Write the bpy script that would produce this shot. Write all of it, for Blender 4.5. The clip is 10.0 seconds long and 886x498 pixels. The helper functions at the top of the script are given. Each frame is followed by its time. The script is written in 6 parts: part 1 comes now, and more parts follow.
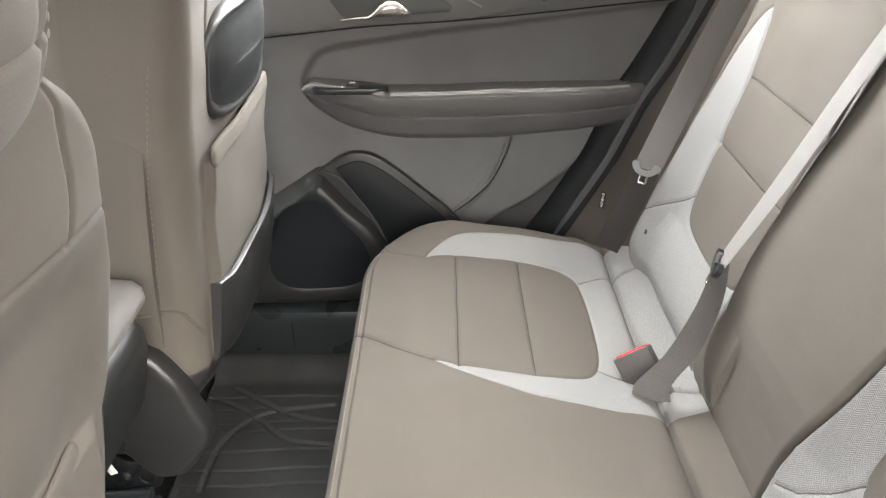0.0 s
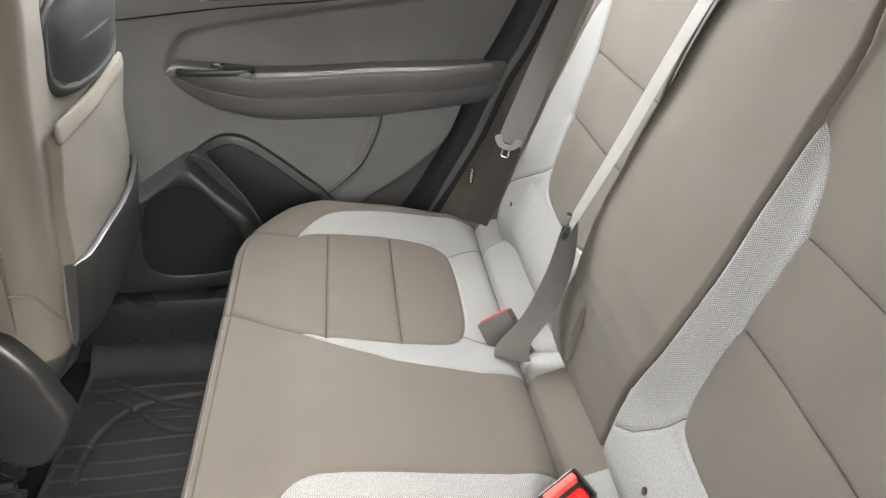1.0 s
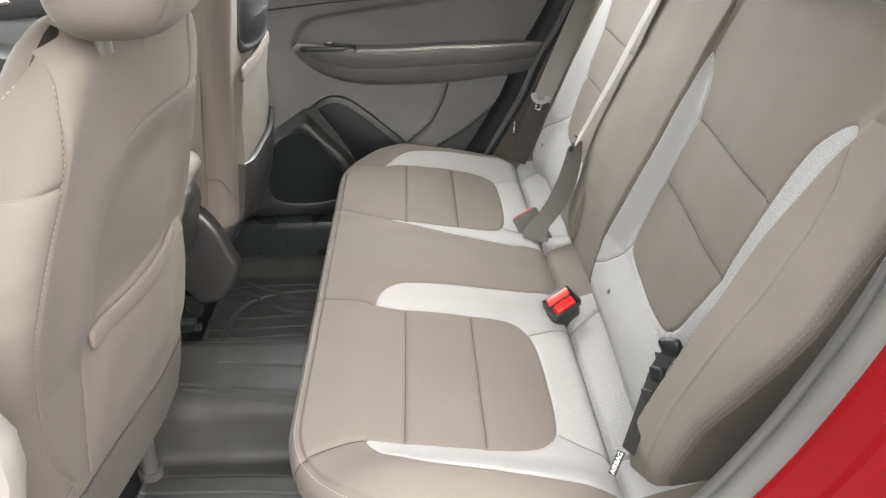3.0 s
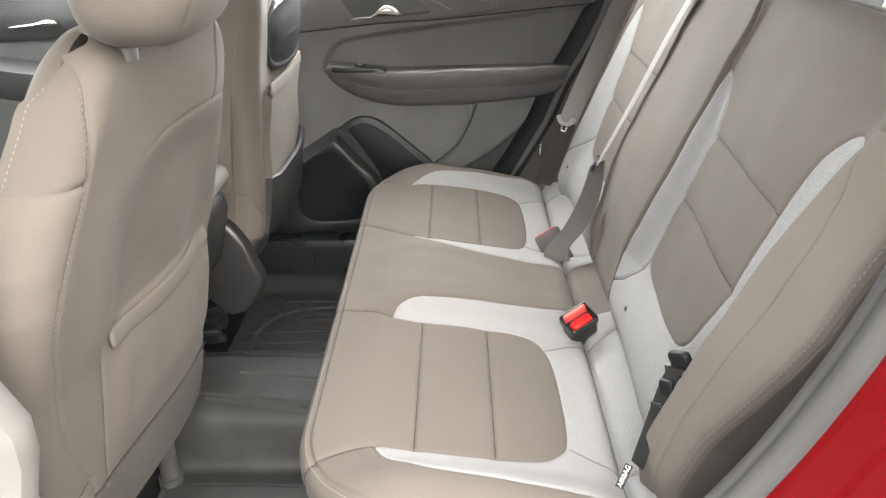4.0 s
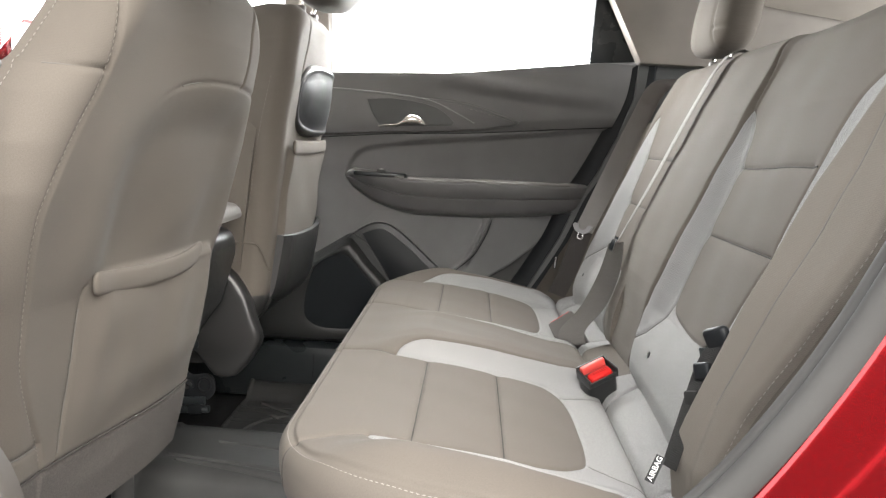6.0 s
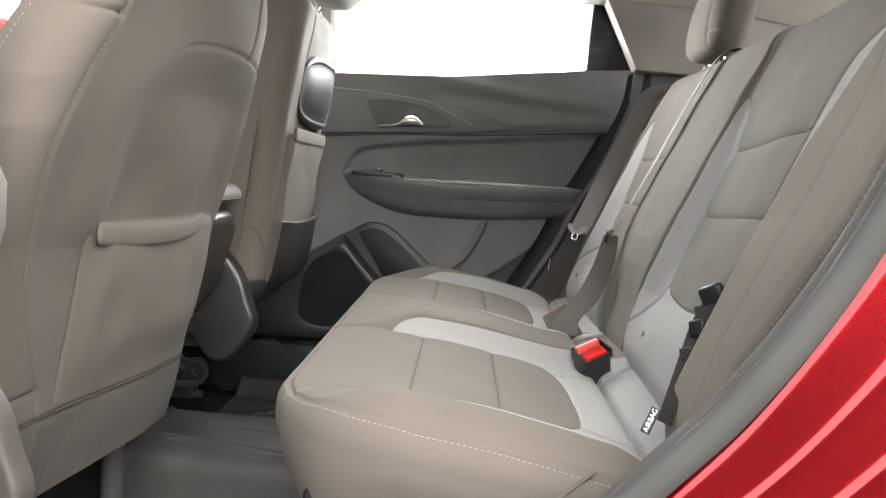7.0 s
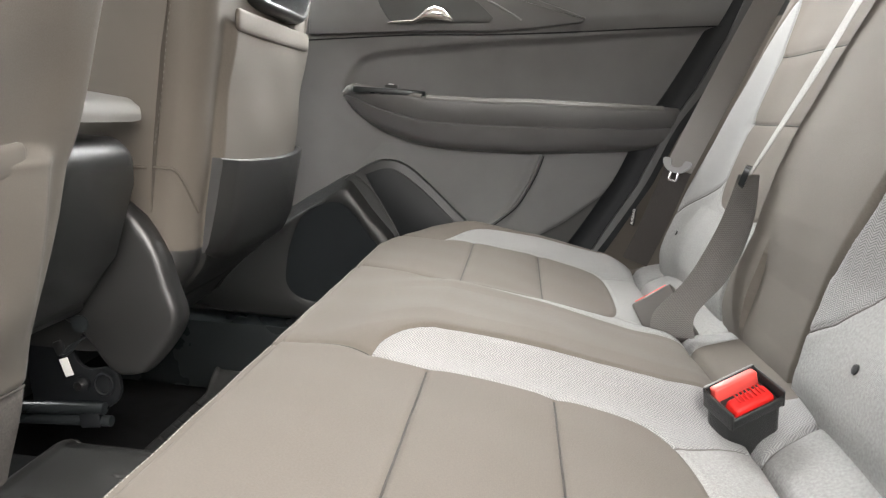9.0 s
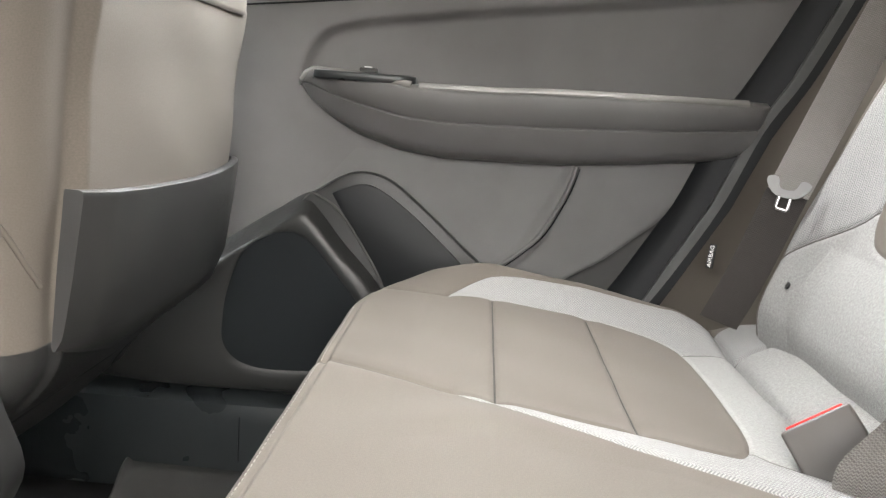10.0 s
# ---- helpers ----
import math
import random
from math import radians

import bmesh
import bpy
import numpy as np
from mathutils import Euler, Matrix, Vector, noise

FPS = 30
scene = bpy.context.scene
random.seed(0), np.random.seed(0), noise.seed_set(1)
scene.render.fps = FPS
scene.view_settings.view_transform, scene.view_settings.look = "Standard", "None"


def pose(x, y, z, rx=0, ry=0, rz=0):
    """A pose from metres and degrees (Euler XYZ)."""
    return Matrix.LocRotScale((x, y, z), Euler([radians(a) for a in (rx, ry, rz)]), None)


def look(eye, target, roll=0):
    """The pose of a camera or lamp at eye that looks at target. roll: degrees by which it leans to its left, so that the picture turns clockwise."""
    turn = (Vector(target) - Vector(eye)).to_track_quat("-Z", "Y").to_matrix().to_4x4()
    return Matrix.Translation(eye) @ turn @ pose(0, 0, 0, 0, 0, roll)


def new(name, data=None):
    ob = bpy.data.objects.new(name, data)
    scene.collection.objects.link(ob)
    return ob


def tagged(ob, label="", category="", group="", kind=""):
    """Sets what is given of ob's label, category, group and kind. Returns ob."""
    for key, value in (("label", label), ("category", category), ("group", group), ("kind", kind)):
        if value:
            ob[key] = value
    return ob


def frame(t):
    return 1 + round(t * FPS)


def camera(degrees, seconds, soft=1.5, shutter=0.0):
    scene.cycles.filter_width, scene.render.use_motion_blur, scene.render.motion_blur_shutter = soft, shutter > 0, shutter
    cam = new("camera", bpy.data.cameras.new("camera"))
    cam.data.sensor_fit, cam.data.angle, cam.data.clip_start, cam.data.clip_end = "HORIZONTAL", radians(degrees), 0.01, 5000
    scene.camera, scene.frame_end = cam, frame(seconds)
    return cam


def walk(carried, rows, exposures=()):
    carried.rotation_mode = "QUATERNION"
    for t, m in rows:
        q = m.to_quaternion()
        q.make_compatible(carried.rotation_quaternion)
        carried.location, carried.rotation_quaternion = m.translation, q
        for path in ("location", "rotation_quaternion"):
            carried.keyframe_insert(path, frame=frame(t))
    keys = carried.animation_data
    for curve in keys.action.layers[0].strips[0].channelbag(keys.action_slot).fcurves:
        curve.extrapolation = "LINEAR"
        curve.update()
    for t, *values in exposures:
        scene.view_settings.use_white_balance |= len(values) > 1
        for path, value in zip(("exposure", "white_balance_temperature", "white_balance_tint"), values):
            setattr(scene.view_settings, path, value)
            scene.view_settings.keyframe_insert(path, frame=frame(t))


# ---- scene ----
cam = camera(59.2, 10.0, soft=1.3)
METRES, TILT, LEAN, TURN = 2.25, -28.5, 0.0, 0.0
FIRST_EYE = (0.0, -0.71, 1.45)
ROWS = [
    (0.0, 0.0, 0.0, 0.0, 0.0, 0.0, -0.0),
    (0.5, 0.0083, 0.0186, 0.007, -6.15, -0.27, 1.77),
    (1.0, 0.029, -0.0131, -0.0147, -6.62, -0.55, 2.24),
    (1.5, 0.0547, -0.0958, -0.0528, -4.62, -0.71, 1.97),
    (2.0, 0.0493, -0.1392, -0.0689, -2.62, -0.55, 1.78),
    (2.5, 0.017, -0.2095, -0.096, -2.49, 0.35, 1.5),
    (4.0, 0.0334, -0.2386, -0.1213, 0.8, 3.06, -0.08),
    (4.5, 0.0401, -0.2278, -0.1374, 1.9, 6.8, -1.16),
    (5.0, 0.0315, -0.1979, -0.1825, 1.77, 11.92, -2.3),
    (5.5, 0.0316, -0.1875, -0.2262, 1.15, 16.88, -3.5),
    (7.0, 0.0292, -0.1742, -0.3019, -0.96, 23.16, -5.36),
    (7.5, 0.0284, -0.1719, -0.3076, -0.34, 22.48, -5.79),
    (8.0, 0.0364, -0.1409, -0.2925, 1.18, 20.96, -6.22),
    (8.5, 0.0527, -0.0408, -0.2457, 2.86, 19.64, -6.55),
    (9.0, 0.0366, 0.0596, -0.1947, 2.99, 18.36, -6.34),
    (9.5, 0.0064, 0.1493, -0.1439, 2.18, 17.88, -5.88),
    (10.0, -0.002, 0.2233, -0.1046, 0.6, 17.83, -5.42),
]
walk(cam, [(t, pose(*FIRST_EYE, TILT, LEAN, TURN) @ pose(METRES * x, METRES * y, METRES * z, 90 + pitch, roll, yaw)) for t, x, y, z, yaw, pitch, roll in ROWS],
     exposures=[(0.0, 2.54), (0.5, 2.50), (1.5, 2.48), (2.5, 2.44), (4.5, 2.33), (5.5, 2.18), (7.0, 1.93), (8.0, 2.02), (9.0, 2.32), (9.5, 2.55), (10.0, 2.80)])

# ---- light: bright, cloudy day ----
SUN_UP, SUN_ROUND = radians(37), radians(157)
world = bpy.data.worlds.new("daylight")
scene.world = world
world.use_nodes = True
wn = world.node_tree
sky = wn.nodes.new("ShaderNodeTexSky")
sky.sky_type, sky.sun_disc = "NISHITA", False
sky.sun_elevation, sky.sun_rotation = SUN_UP, SUN_ROUND
sky.air_density, sky.dust_density, sky.ozone_density = 1.0, 4.0, 1.0
cloud = wn.nodes.new("ShaderNodeMix")
cloud.data_type = "RGBA"
cloud.inputs["Factor"].default_value = 0.7
cloud.inputs["B"].default_value = (10.5, 10.3, 10.0, 1)
wn.links.new(sky.outputs["Color"], cloud.inputs["A"])
wn.links.new(cloud.outputs["Result"], wn.nodes["Background"].inputs["Color"])
wn.nodes["Background"].inputs["Strength"].default_value = 0.15
sun = new("sun", bpy.data.lights.new("sun", "SUN"))
sun.data.energy, sun.data.angle, sun.data.color = 2.2, radians(60), (1.0, 0.98, 0.95)
sun.matrix_world = look((2.25, -5.3, 4.92), (0, 0, 0.6))


def opening(name, at, target, wide, high, watts):
    """The sky's light through one of the car's openings."""
    lamp = new(name, bpy.data.lights.new(name, "AREA"))
    lamp.data.shape, lamp.data.size, lamp.data.size_y, lamp.data.energy = "RECTANGLE", wide, high, watts
    lamp.matrix_world = look(at, target)


opening("far_window_light", (0.02, 0.735, 1.43), (0.0, -0.4, 0.95), 0.60, 0.20, 5)
opening("far_front_window_light", (-0.85, 0.738, 1.40), (-0.80, -0.4, 1.38), 0.70, 0.24, 2.0)
opening("windscreen_light", (-1.08, 0.0, 1.36), (0.2, 0.0, 1.0), 0.90, 0.34, 2.4)
opening("rear_window_light", (1.22, 0.0, 1.38), (-0.3, 0.0, 0.95), 1.05, 0.30, 4)


# ---- materials ----
def material(name, base, rough=0.6, metal=0.0, coat=0.0, fine=0.0, fine_scale=900.0, blotch=0.12, blotch_scale=9.0, sheen=0.0, spec=0.5):
    """A surface with blotches at hand size and a fine bump."""
    m = bpy.data.materials.new(name)
    m.use_nodes = True
    nt, b = m.node_tree, m.node_tree.nodes["Principled BSDF"]
    b.inputs["Roughness"].default_value, b.inputs["Metallic"].default_value = rough, metal
    b.inputs["Coat Weight"].default_value, b.inputs["Coat Roughness"].default_value = coat, 0.03
    b.inputs["Sheen Weight"].default_value, b.inputs["Specular IOR Level"].default_value = sheen, spec
    co = nt.nodes.new("ShaderNodeTexCoord")
    n1 = nt.nodes.new("ShaderNodeTexNoise")
    n1.inputs["Scale"].default_value, n1.inputs["Detail"].default_value = blotch_scale, 4
    nt.links.new(co.outputs["Object"], n1.inputs["Vector"])
    ramp = nt.nodes.new("ShaderNodeMapRange")
    ramp.inputs["From Min"].default_value, ramp.inputs["From Max"].default_value = 0.3, 0.7
    ramp.inputs["To Min"].default_value, ramp.inputs["To Max"].default_value = 1 - blotch, 1 + blotch
    nt.links.new(n1.outputs["Fac"], ramp.inputs["Value"])
    mul = nt.nodes.new("ShaderNodeVectorMath")
    mul.operation = "SCALE"
    mul.inputs[0].default_value = base
    nt.links.new(ramp.outputs["Result"], mul.inputs["Scale"])
    nt.links.new(mul.outputs["Vector"], b.inputs["Base Color"])
    rr = nt.nodes.new("ShaderNodeMapRange")
    rr.inputs["To Min"].default_value, rr.inputs["To Max"].default_value = max(0.02, rough - 0.08), min(1, rough + 0.08)
    nt.links.new(n1.outputs["Fac"], rr.inputs["Value"])
    nt.links.new(rr.outputs["Result"], b.inputs["Roughness"])
    if fine:
        n2 = nt.nodes.new("ShaderNodeTexNoise")
        n2.inputs["Scale"].default_value, n2.inputs["Detail"].default_value = fine_scale, 2
        nt.links.new(co.outputs["Object"], n2.inputs["Vector"])
        bump = nt.nodes.new("ShaderNodeBump")
        bump.inputs["Strength"].default_value, bump.inputs["Distance"].default_value = fine, 0.001
        nt.links.new(n2.outputs["Fac"], bump.inputs["Height"])
        nt.links.new(bump.outputs["Normal"], b.inputs["Normal"])
    return m


def cloth(name, base, other, period, row, slant, depth, rough=0.9, sheen=0.03, speckle=0.10, fleck=0.0):
    """A woven cloth: slanted threads that turn back at each row (herringbone), over the sheet's own metres (UV)."""
    m = material(name, base, rough, blotch=0.06, blotch_scale=7, sheen=sheen, spec=0.15)
    nt, b = m.node_tree, m.node_tree.nodes["Principled BSDF"]
    uv = nt.nodes.new("ShaderNodeUVMap")
    xyz = nt.nodes.new("ShaderNodeSeparateXYZ")
    nt.links.new(uv.outputs["UV"], xyz.inputs["Vector"])

    def maths(op, a, c=None):
        nd = nt.nodes.new("ShaderNodeMath")
        nd.operation = op
        for k, v in enumerate((a, c)):
            if v is None:
                continue
            if isinstance(v, (int, float)):
                nd.inputs[k].default_value = v
            else:
                nt.links.new(v, nd.inputs[k])
        return nd.outputs["Value"]

    zig = maths("MULTIPLY", maths("PINGPONG", xyz.outputs["Y"], row), slant)
    wave = maths("SINE", maths("MULTIPLY", maths("ADD", xyz.outputs["X"], zig), 2 * math.pi / period))
    fac = maths("MULTIPLY_ADD", wave, 0.5)
    nt.nodes[-1].inputs[2].default_value = 0.5
    tint = nt.nodes.new("ShaderNodeMix")
    tint.data_type = "RGBA"
    tint.inputs["A"].default_value = (*other, 1)
    scaled = b.inputs["Base Color"].links[0].from_socket
    nt.links.new(scaled, tint.inputs["B"])
    nt.links.new(fac, tint.inputs["Factor"])
    grain = nt.nodes.new("ShaderNodeTexNoise")
    grain.inputs["Scale"].default_value, grain.inputs["Detail"].default_value = 700, 3
    nt.links.new(uv.outputs["UV"], grain.inputs["Vector"])
    level = nt.nodes.new("ShaderNodeMapRange")
    level.inputs["From Min"].default_value, level.inputs["From Max"].default_value = 0.3, 0.7
    level.inputs["To Min"].default_value, level.inputs["To Max"].default_value = 1 - speckle, 1 + speckle
    nt.links.new(grain.outputs["Fac"], level.inputs["Value"])
    mul = nt.nodes.new("ShaderNodeVectorMath")
    mul.operation = "SCALE"
    nt.links.new(tint.outputs["Result"], mul.inputs[0])
    nt.links.new(level.outputs["Result"], mul.inputs["Scale"])
    nt.links.new(mul.outputs["Vector"], b.inputs["Base Color"])
    if fleck:
        # mixed yarn: short darker and lighter threads
        yarn = nt.nodes.new("ShaderNodeTexNoise")
        yarn.inputs["Scale"].default_value, yarn.inputs["Detail"].default_value, yarn.inputs["Roughness"].default_value = 330, 4, 0.75
        nt.links.new(uv.outputs["UV"], yarn.inputs["Vector"])
        mix = nt.nodes.new("ShaderNodeMapRange")
        mix.inputs["From Min"].default_value, mix.inputs["From Max"].default_value = 0.36, 0.62
        mix.inputs["To Min"].default_value, mix.inputs["To Max"].default_value = 1 - fleck, 1 + fleck * 0.45
        nt.links.new(yarn.outputs["Fac"], mix.inputs["Value"])
        more = nt.nodes.new("ShaderNodeVectorMath")
        more.operation = "SCALE"
        nt.links.new(mul.outputs["Vector"], more.inputs[0])
        nt.links.new(mix.outputs["Result"], more.inputs["Scale"])
        nt.links.new(more.outputs["Vector"], b.inputs["Base Color"])
    bump = nt.nodes.new("ShaderNodeBump")
    bump.inputs["Strength"].default_value, bump.inputs["Distance"].default_value = depth, 0.001
    nt.links.new(fac, bump.inputs["Height"])
    nt.links.new(bump.outputs["Normal"], b.inputs["Normal"])
    return m


TAUPE = cloth("taupe seat cloth", (0.0905, 0.0800, 0.0685), (0.083, 0.0735, 0.063), 0.0011, 0.0006, 1.0, 0.05, speckle=0.08)
TAUPE_SIDE = cloth("ribbed taupe bolster cloth", (0.0905, 0.0800, 0.0685), (0.072, 0.0640, 0.0545), 0.0016, 0.0009, 1.0, 0.25)
GREY = cloth("light grey herringbone cloth", (0.270, 0.267, 0.263), (0.132, 0.131, 0.130), 0.0026, 0.0042, 1.0, 0.4, speckle=0.10, fleck=0.12)
GREY_PLAIN = cloth("light grey plain cloth", (0.240, 0.237, 0.231), (0.190, 0.188, 0.184), 0.0011, 0.0007, 1.0, 0.3, speckle=0.12, fleck=0.20)
# Smooth bolster cloth; its 1.4 times lighter taupe makes up for missing daylight.
TAUPE_LIT = cloth("smooth taupe bolster cloth, lightened for daylight", (0.128, 0.1145, 0.099), (0.108, 0.0965, 0.083), 0.0016, 0.0009, 1.0, 0.12, speckle=0.06)
SEAT_CARPET = material("grey seat carpet", (0.056, 0.050, 0.045), 0.95, fine=0.7, fine_scale=2200, blotch=0.4, blotch_scale=450)
THREAD = material("light sewing thread", (0.175, 0.165, 0.145), 0.8, blotch=0.05)
# Dark cord for sewn seams; its tone paints the shade in their gaps.
SEAM_DARK = material("dark seam line with its shade", (0.024, 0.021, 0.018), 0.9, blotch=0.05)
SEAM_GREY = material("grey sewn seam", (0.085, 0.080, 0.074), 0.9, blotch=0.05)
SEAM_THREAD = material("taupe grey sewing thread", (0.120, 0.108, 0.093), 0.8, blotch=0.05)
BLACK = material("black grained plastic", (0.0180, 0.0188, 0.0187), 0.36, fine=0.3, fine_scale=1400, spec=0.38)
BLACK_SATIN = material("black satin plastic", (0.0165, 0.0195, 0.0210), 0.28, fine=0.15, fine_scale=1400, spec=0.38)
DOOR_UP = material("dark grey soft door plastic", (0.098, 0.096, 0.096), 0.40, fine=0.4, fine_scale=1300)
# Charcoal door plastic at half tone, which paints in the front's shade.
DOOR_SHADED = material("charcoal door plastic, darkened for shade", (0.048, 0.050, 0.049), 0.45, fine=0.4, fine_scale=1300)
# Lighter than the door itself, for the highlight along the armrest edge.
DOOR_GLINT = material("satin door plastic lightened as a highlight", (0.17, 0.166, 0.16), 0.24, fine=0.1, fine_scale=1300, spec=0.8)
DOOR_PAD = material("charcoal door cloth", (0.102, 0.100, 0.100), 0.5, fine=0.5, fine_scale=1600)
DOOR_LOW = material("grey door plastic", (0.110, 0.109, 0.108), 0.60, fine=0.5, fine_scale=1300)
SHIELD = material("dark grey seat plastic", (0.0190, 0.0192, 0.0190), 0.40, fine=0.25, fine_scale=1300, spec=0.5)
SHIELD_FRAME = material("dark satin seat plastic", (0.0165, 0.0168, 0.0168), 0.34, fine=0.2, fine_scale=1300, spec=0.5)
SHIELD_DISH = material("black seat plastic", (0.0125, 0.0135, 0.014), 0.38, fine=0.2, fine_scale=1300, spec=0.35)
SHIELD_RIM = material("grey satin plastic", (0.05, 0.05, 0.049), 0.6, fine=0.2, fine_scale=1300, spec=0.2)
LID = material("grey armrest vinyl", (0.135, 0.129, 0.12), 0.65, fine=0.3, fine_scale=900, spec=0.3)
CHROME = material("satin chrome", (0.80, 0.78, 0.74), 0.16, metal=1.0, blotch=0.04)
STEEL = material("bright steel", (0.70, 0.70, 0.70), 0.25, metal=1.0, blotch=0.05)
MAT_RUBBER = material("black rubber mat", (0.0225, 0.0230, 0.0225), 0.50, fine=0.45, fine_scale=700, blotch=0.30, blotch_scale=14, spec=0.30)
CARPET = material("black floor carpet", (0.013, 0.0135, 0.014), 0.95, fine=1.0, fine_scale=700, blotch=0.3, blotch_scale=40, spec=0.1)
WEB = cloth("taupe belt webbing", (0.195, 0.184, 0.174), (0.140, 0.132, 0.125), 0.0022, 0.0014, 1.0, 0.6, rough=0.7)
WEB_DARK = cloth("dark belt webbing", (0.055, 0.049, 0.046), (0.032, 0.029, 0.027), 0.0022, 0.0014, 1.0, 0.6, rough=0.7)
# Same taupe strap, its tone set midway between lit and shaded.
WEB_MID = cloth("taupe belt webbing toned between lit and shaded", (0.142, 0.134, 0.126), (0.092, 0.087, 0.082), 0.0026, 0.0016, 1.0, 0.6, rough=0.7)
WEB_BLACK = cloth("black belt webbing", (0.022, 0.021, 0.020), (0.012, 0.012, 0.012), 0.0022, 0.0014, 1.0, 0.6, rough=0.7)
# Buckle grey, also the tone of the door wedge's painted highlight.
PALE_GREY = material("grey buckle plastic and edge highlight", (0.20, 0.20, 0.20), 0.45)
TAUPE_PLASTIC = material("taupe buckle plastic", (0.062, 0.056, 0.051), 0.5)
RED_WORN = material("faded red plastic push button", (0.50, 0.055, 0.045), 0.5, blotch=0.1, blotch_scale=60)
RED_BUTTON = material("red plastic push button", (0.46, 0.010, 0.008), 0.45, blotch=0.05, spec=0.3)
PAINT = material("red metallic car paint", (0.235, 0.0009, 0.0036), 0.20, metal=0.78, coat=1.0, fine=0.02, fine_scale=4000, blotch=0.03, spec=0.3)
SEAL = material("grey rubber door seal", (0.044, 0.0433, 0.0418), 0.7, fine=0.15, fine_scale=500, spec=0.15)
# Gasket black, also on the sheet that paints the bottle holder's shade.
DEEP_BLACK = material("black rubber gasket", (0.0075, 0.0085, 0.0098), 0.5, spec=0.2)
LINER = material("light taupe roof trim", (0.30, 0.27, 0.235), 0.85, fine=0.4, fine_scale=900)
PILLAR = material("taupe pillar plastic", (0.165, 0.149, 0.129), 0.65, fine=0.4, fine_scale=900)
WHITE_INK = material("white print", (0.75, 0.75, 0.73), 0.7, blotch=0.03)
TAG = material("black woven tag", (0.012, 0.012, 0.012), 0.8, fine=0.5)
CONCRETE = material("grey concrete ground", (0.10, 0.10, 0.098), 0.85, fine=0.5, fine_scale=80, blotch=0.15, blotch_scale=0.8)
MIRROR = material("mirror glass", (0.9, 0.9, 0.9), 0.02, metal=1.0, blotch=0.0)
GLASS = bpy.data.materials.new("window glass")
GLASS.use_nodes = True
_g = GLASS.node_tree.nodes["Principled BSDF"]
_g.inputs["Base Color"].default_value, _g.inputs["Roughness"].default_value = (0.93, 0.96, 0.95, 1), 0.0
_g.inputs["Transmission Weight"].default_value, _g.inputs["IOR"].default_value = 1.0, 1.1


TINTED = bpy.data.materials.new("tinted window glass")
TINTED.use_nodes = True
_t = TINTED.node_tree.nodes["Principled BSDF"]
_t.inputs["Base Color"].default_value, _t.inputs["Roughness"].default_value = (0.16, 0.17, 0.17, 1), 0.0
_t.inputs["Transmission Weight"].default_value, _t.inputs["IOR"].default_value = 1.0, 1.1


# ---- building helpers ----
def thing(name, at, label, category, group="", kind=""):
    ob = new(name)
    ob.location = at
    ob.empty_display_size = 0.05
    bpy.context.view_layer.update()
    return tagged(ob, label, category, group, kind)


def hang(ob, parent, label=""):
    """Puts a piece that is built in world places under its thing or part."""
    if parent is not None:
        ob.parent = parent
        if parent.type == "EMPTY":
            ob.matrix_parent_inverse = Matrix.Translation(-parent.location)
    return tagged(ob, label)


def part(name, bm, mat, parent=None, label="", smooth=True):
    me = bpy.data.meshes.new(name)
    bmesh.ops.recalc_face_normals(bm, faces=bm.faces)
    bm.to_mesh(me)
    bm.free()
    me.materials.append(mat)
    if smooth:
        me.shade_smooth()
        me.set_sharp_from_angle(angle=radians(38))
    return hang(new(name, me), parent, label)


def raw(name, verts, faces, mat, parent=None, label="", uvs=None, sharp=60):
    me = bpy.data.meshes.new(name)
    me.from_pydata([tuple(v) for v in verts], [], faces)
    if uvs is not None:
        layer = me.uv_layers.new(name="UVMap")
        idx = np.empty(len(me.loops), dtype=np.int32)
        me.loops.foreach_get("vertex_index", idx)
        layer.data.foreach_set("uv", np.asarray(uvs, dtype=np.float32)[idx].ravel())
    me.materials.append(mat)
    me.shade_smooth()
    me.set_sharp_from_angle(angle=radians(sharp))
    return hang(new(name, me), parent, label)


def spline(points, n=8, closed=False):
    """A smooth curve through the points, n steps from each to the next."""
    p = np.array(points, float)
    k = len(p)
    out = []
    for i in range(k if closed else k - 1):
        a, b, c, d = (p[j % k] for j in range(i - 1, i + 3)) if closed else (p[max(i - 1, 0)], p[i], p[i + 1], p[min(i + 2, k - 1)])
        for t in np.arange(n) / n:
            out.append(0.5 * (2 * b + (c - a) * t + (2 * a - 5 * b + 4 * c - d) * t * t + (3 * b - a - 3 * c + d) * t**3))
    if not closed:
        out.append(p[-1])
    return np.array(out)


def away(U, V, line):
    """The distance of the points (U, V) from a polyline."""
    line = np.array(line, float)
    best = np.full(U.shape, 9.0)
    for a, b in zip(line[:-1], line[1:]):
        d = b - a
        t = np.clip(((U - a[0]) * d[0] + (V - a[1]) * d[1]) / max(d @ d, 1e-12), 0, 1)
        best = np.minimum(best, np.hypot(U - a[0] - t * d[0], V - a[1] - t * d[1]))
    return best


def inside(U, V, poly):
    """The signed distance from a closed outline: minus inside."""
    poly = np.array(poly, float)
    dist = away(U, V, np.vstack([poly, poly[:1]]))
    odd = np.zeros(U.shape, bool)
    for (x0, y0), (x1, y1) in zip(poly, np.roll(poly, -1, 0)):
        if y0 != y1:
            odd ^= ((y0 > V) != (y1 > V)) & (U < (x1 - x0) * (V - y0) / (y1 - y0) + x0)
    return np.where(odd, -dist, dist)


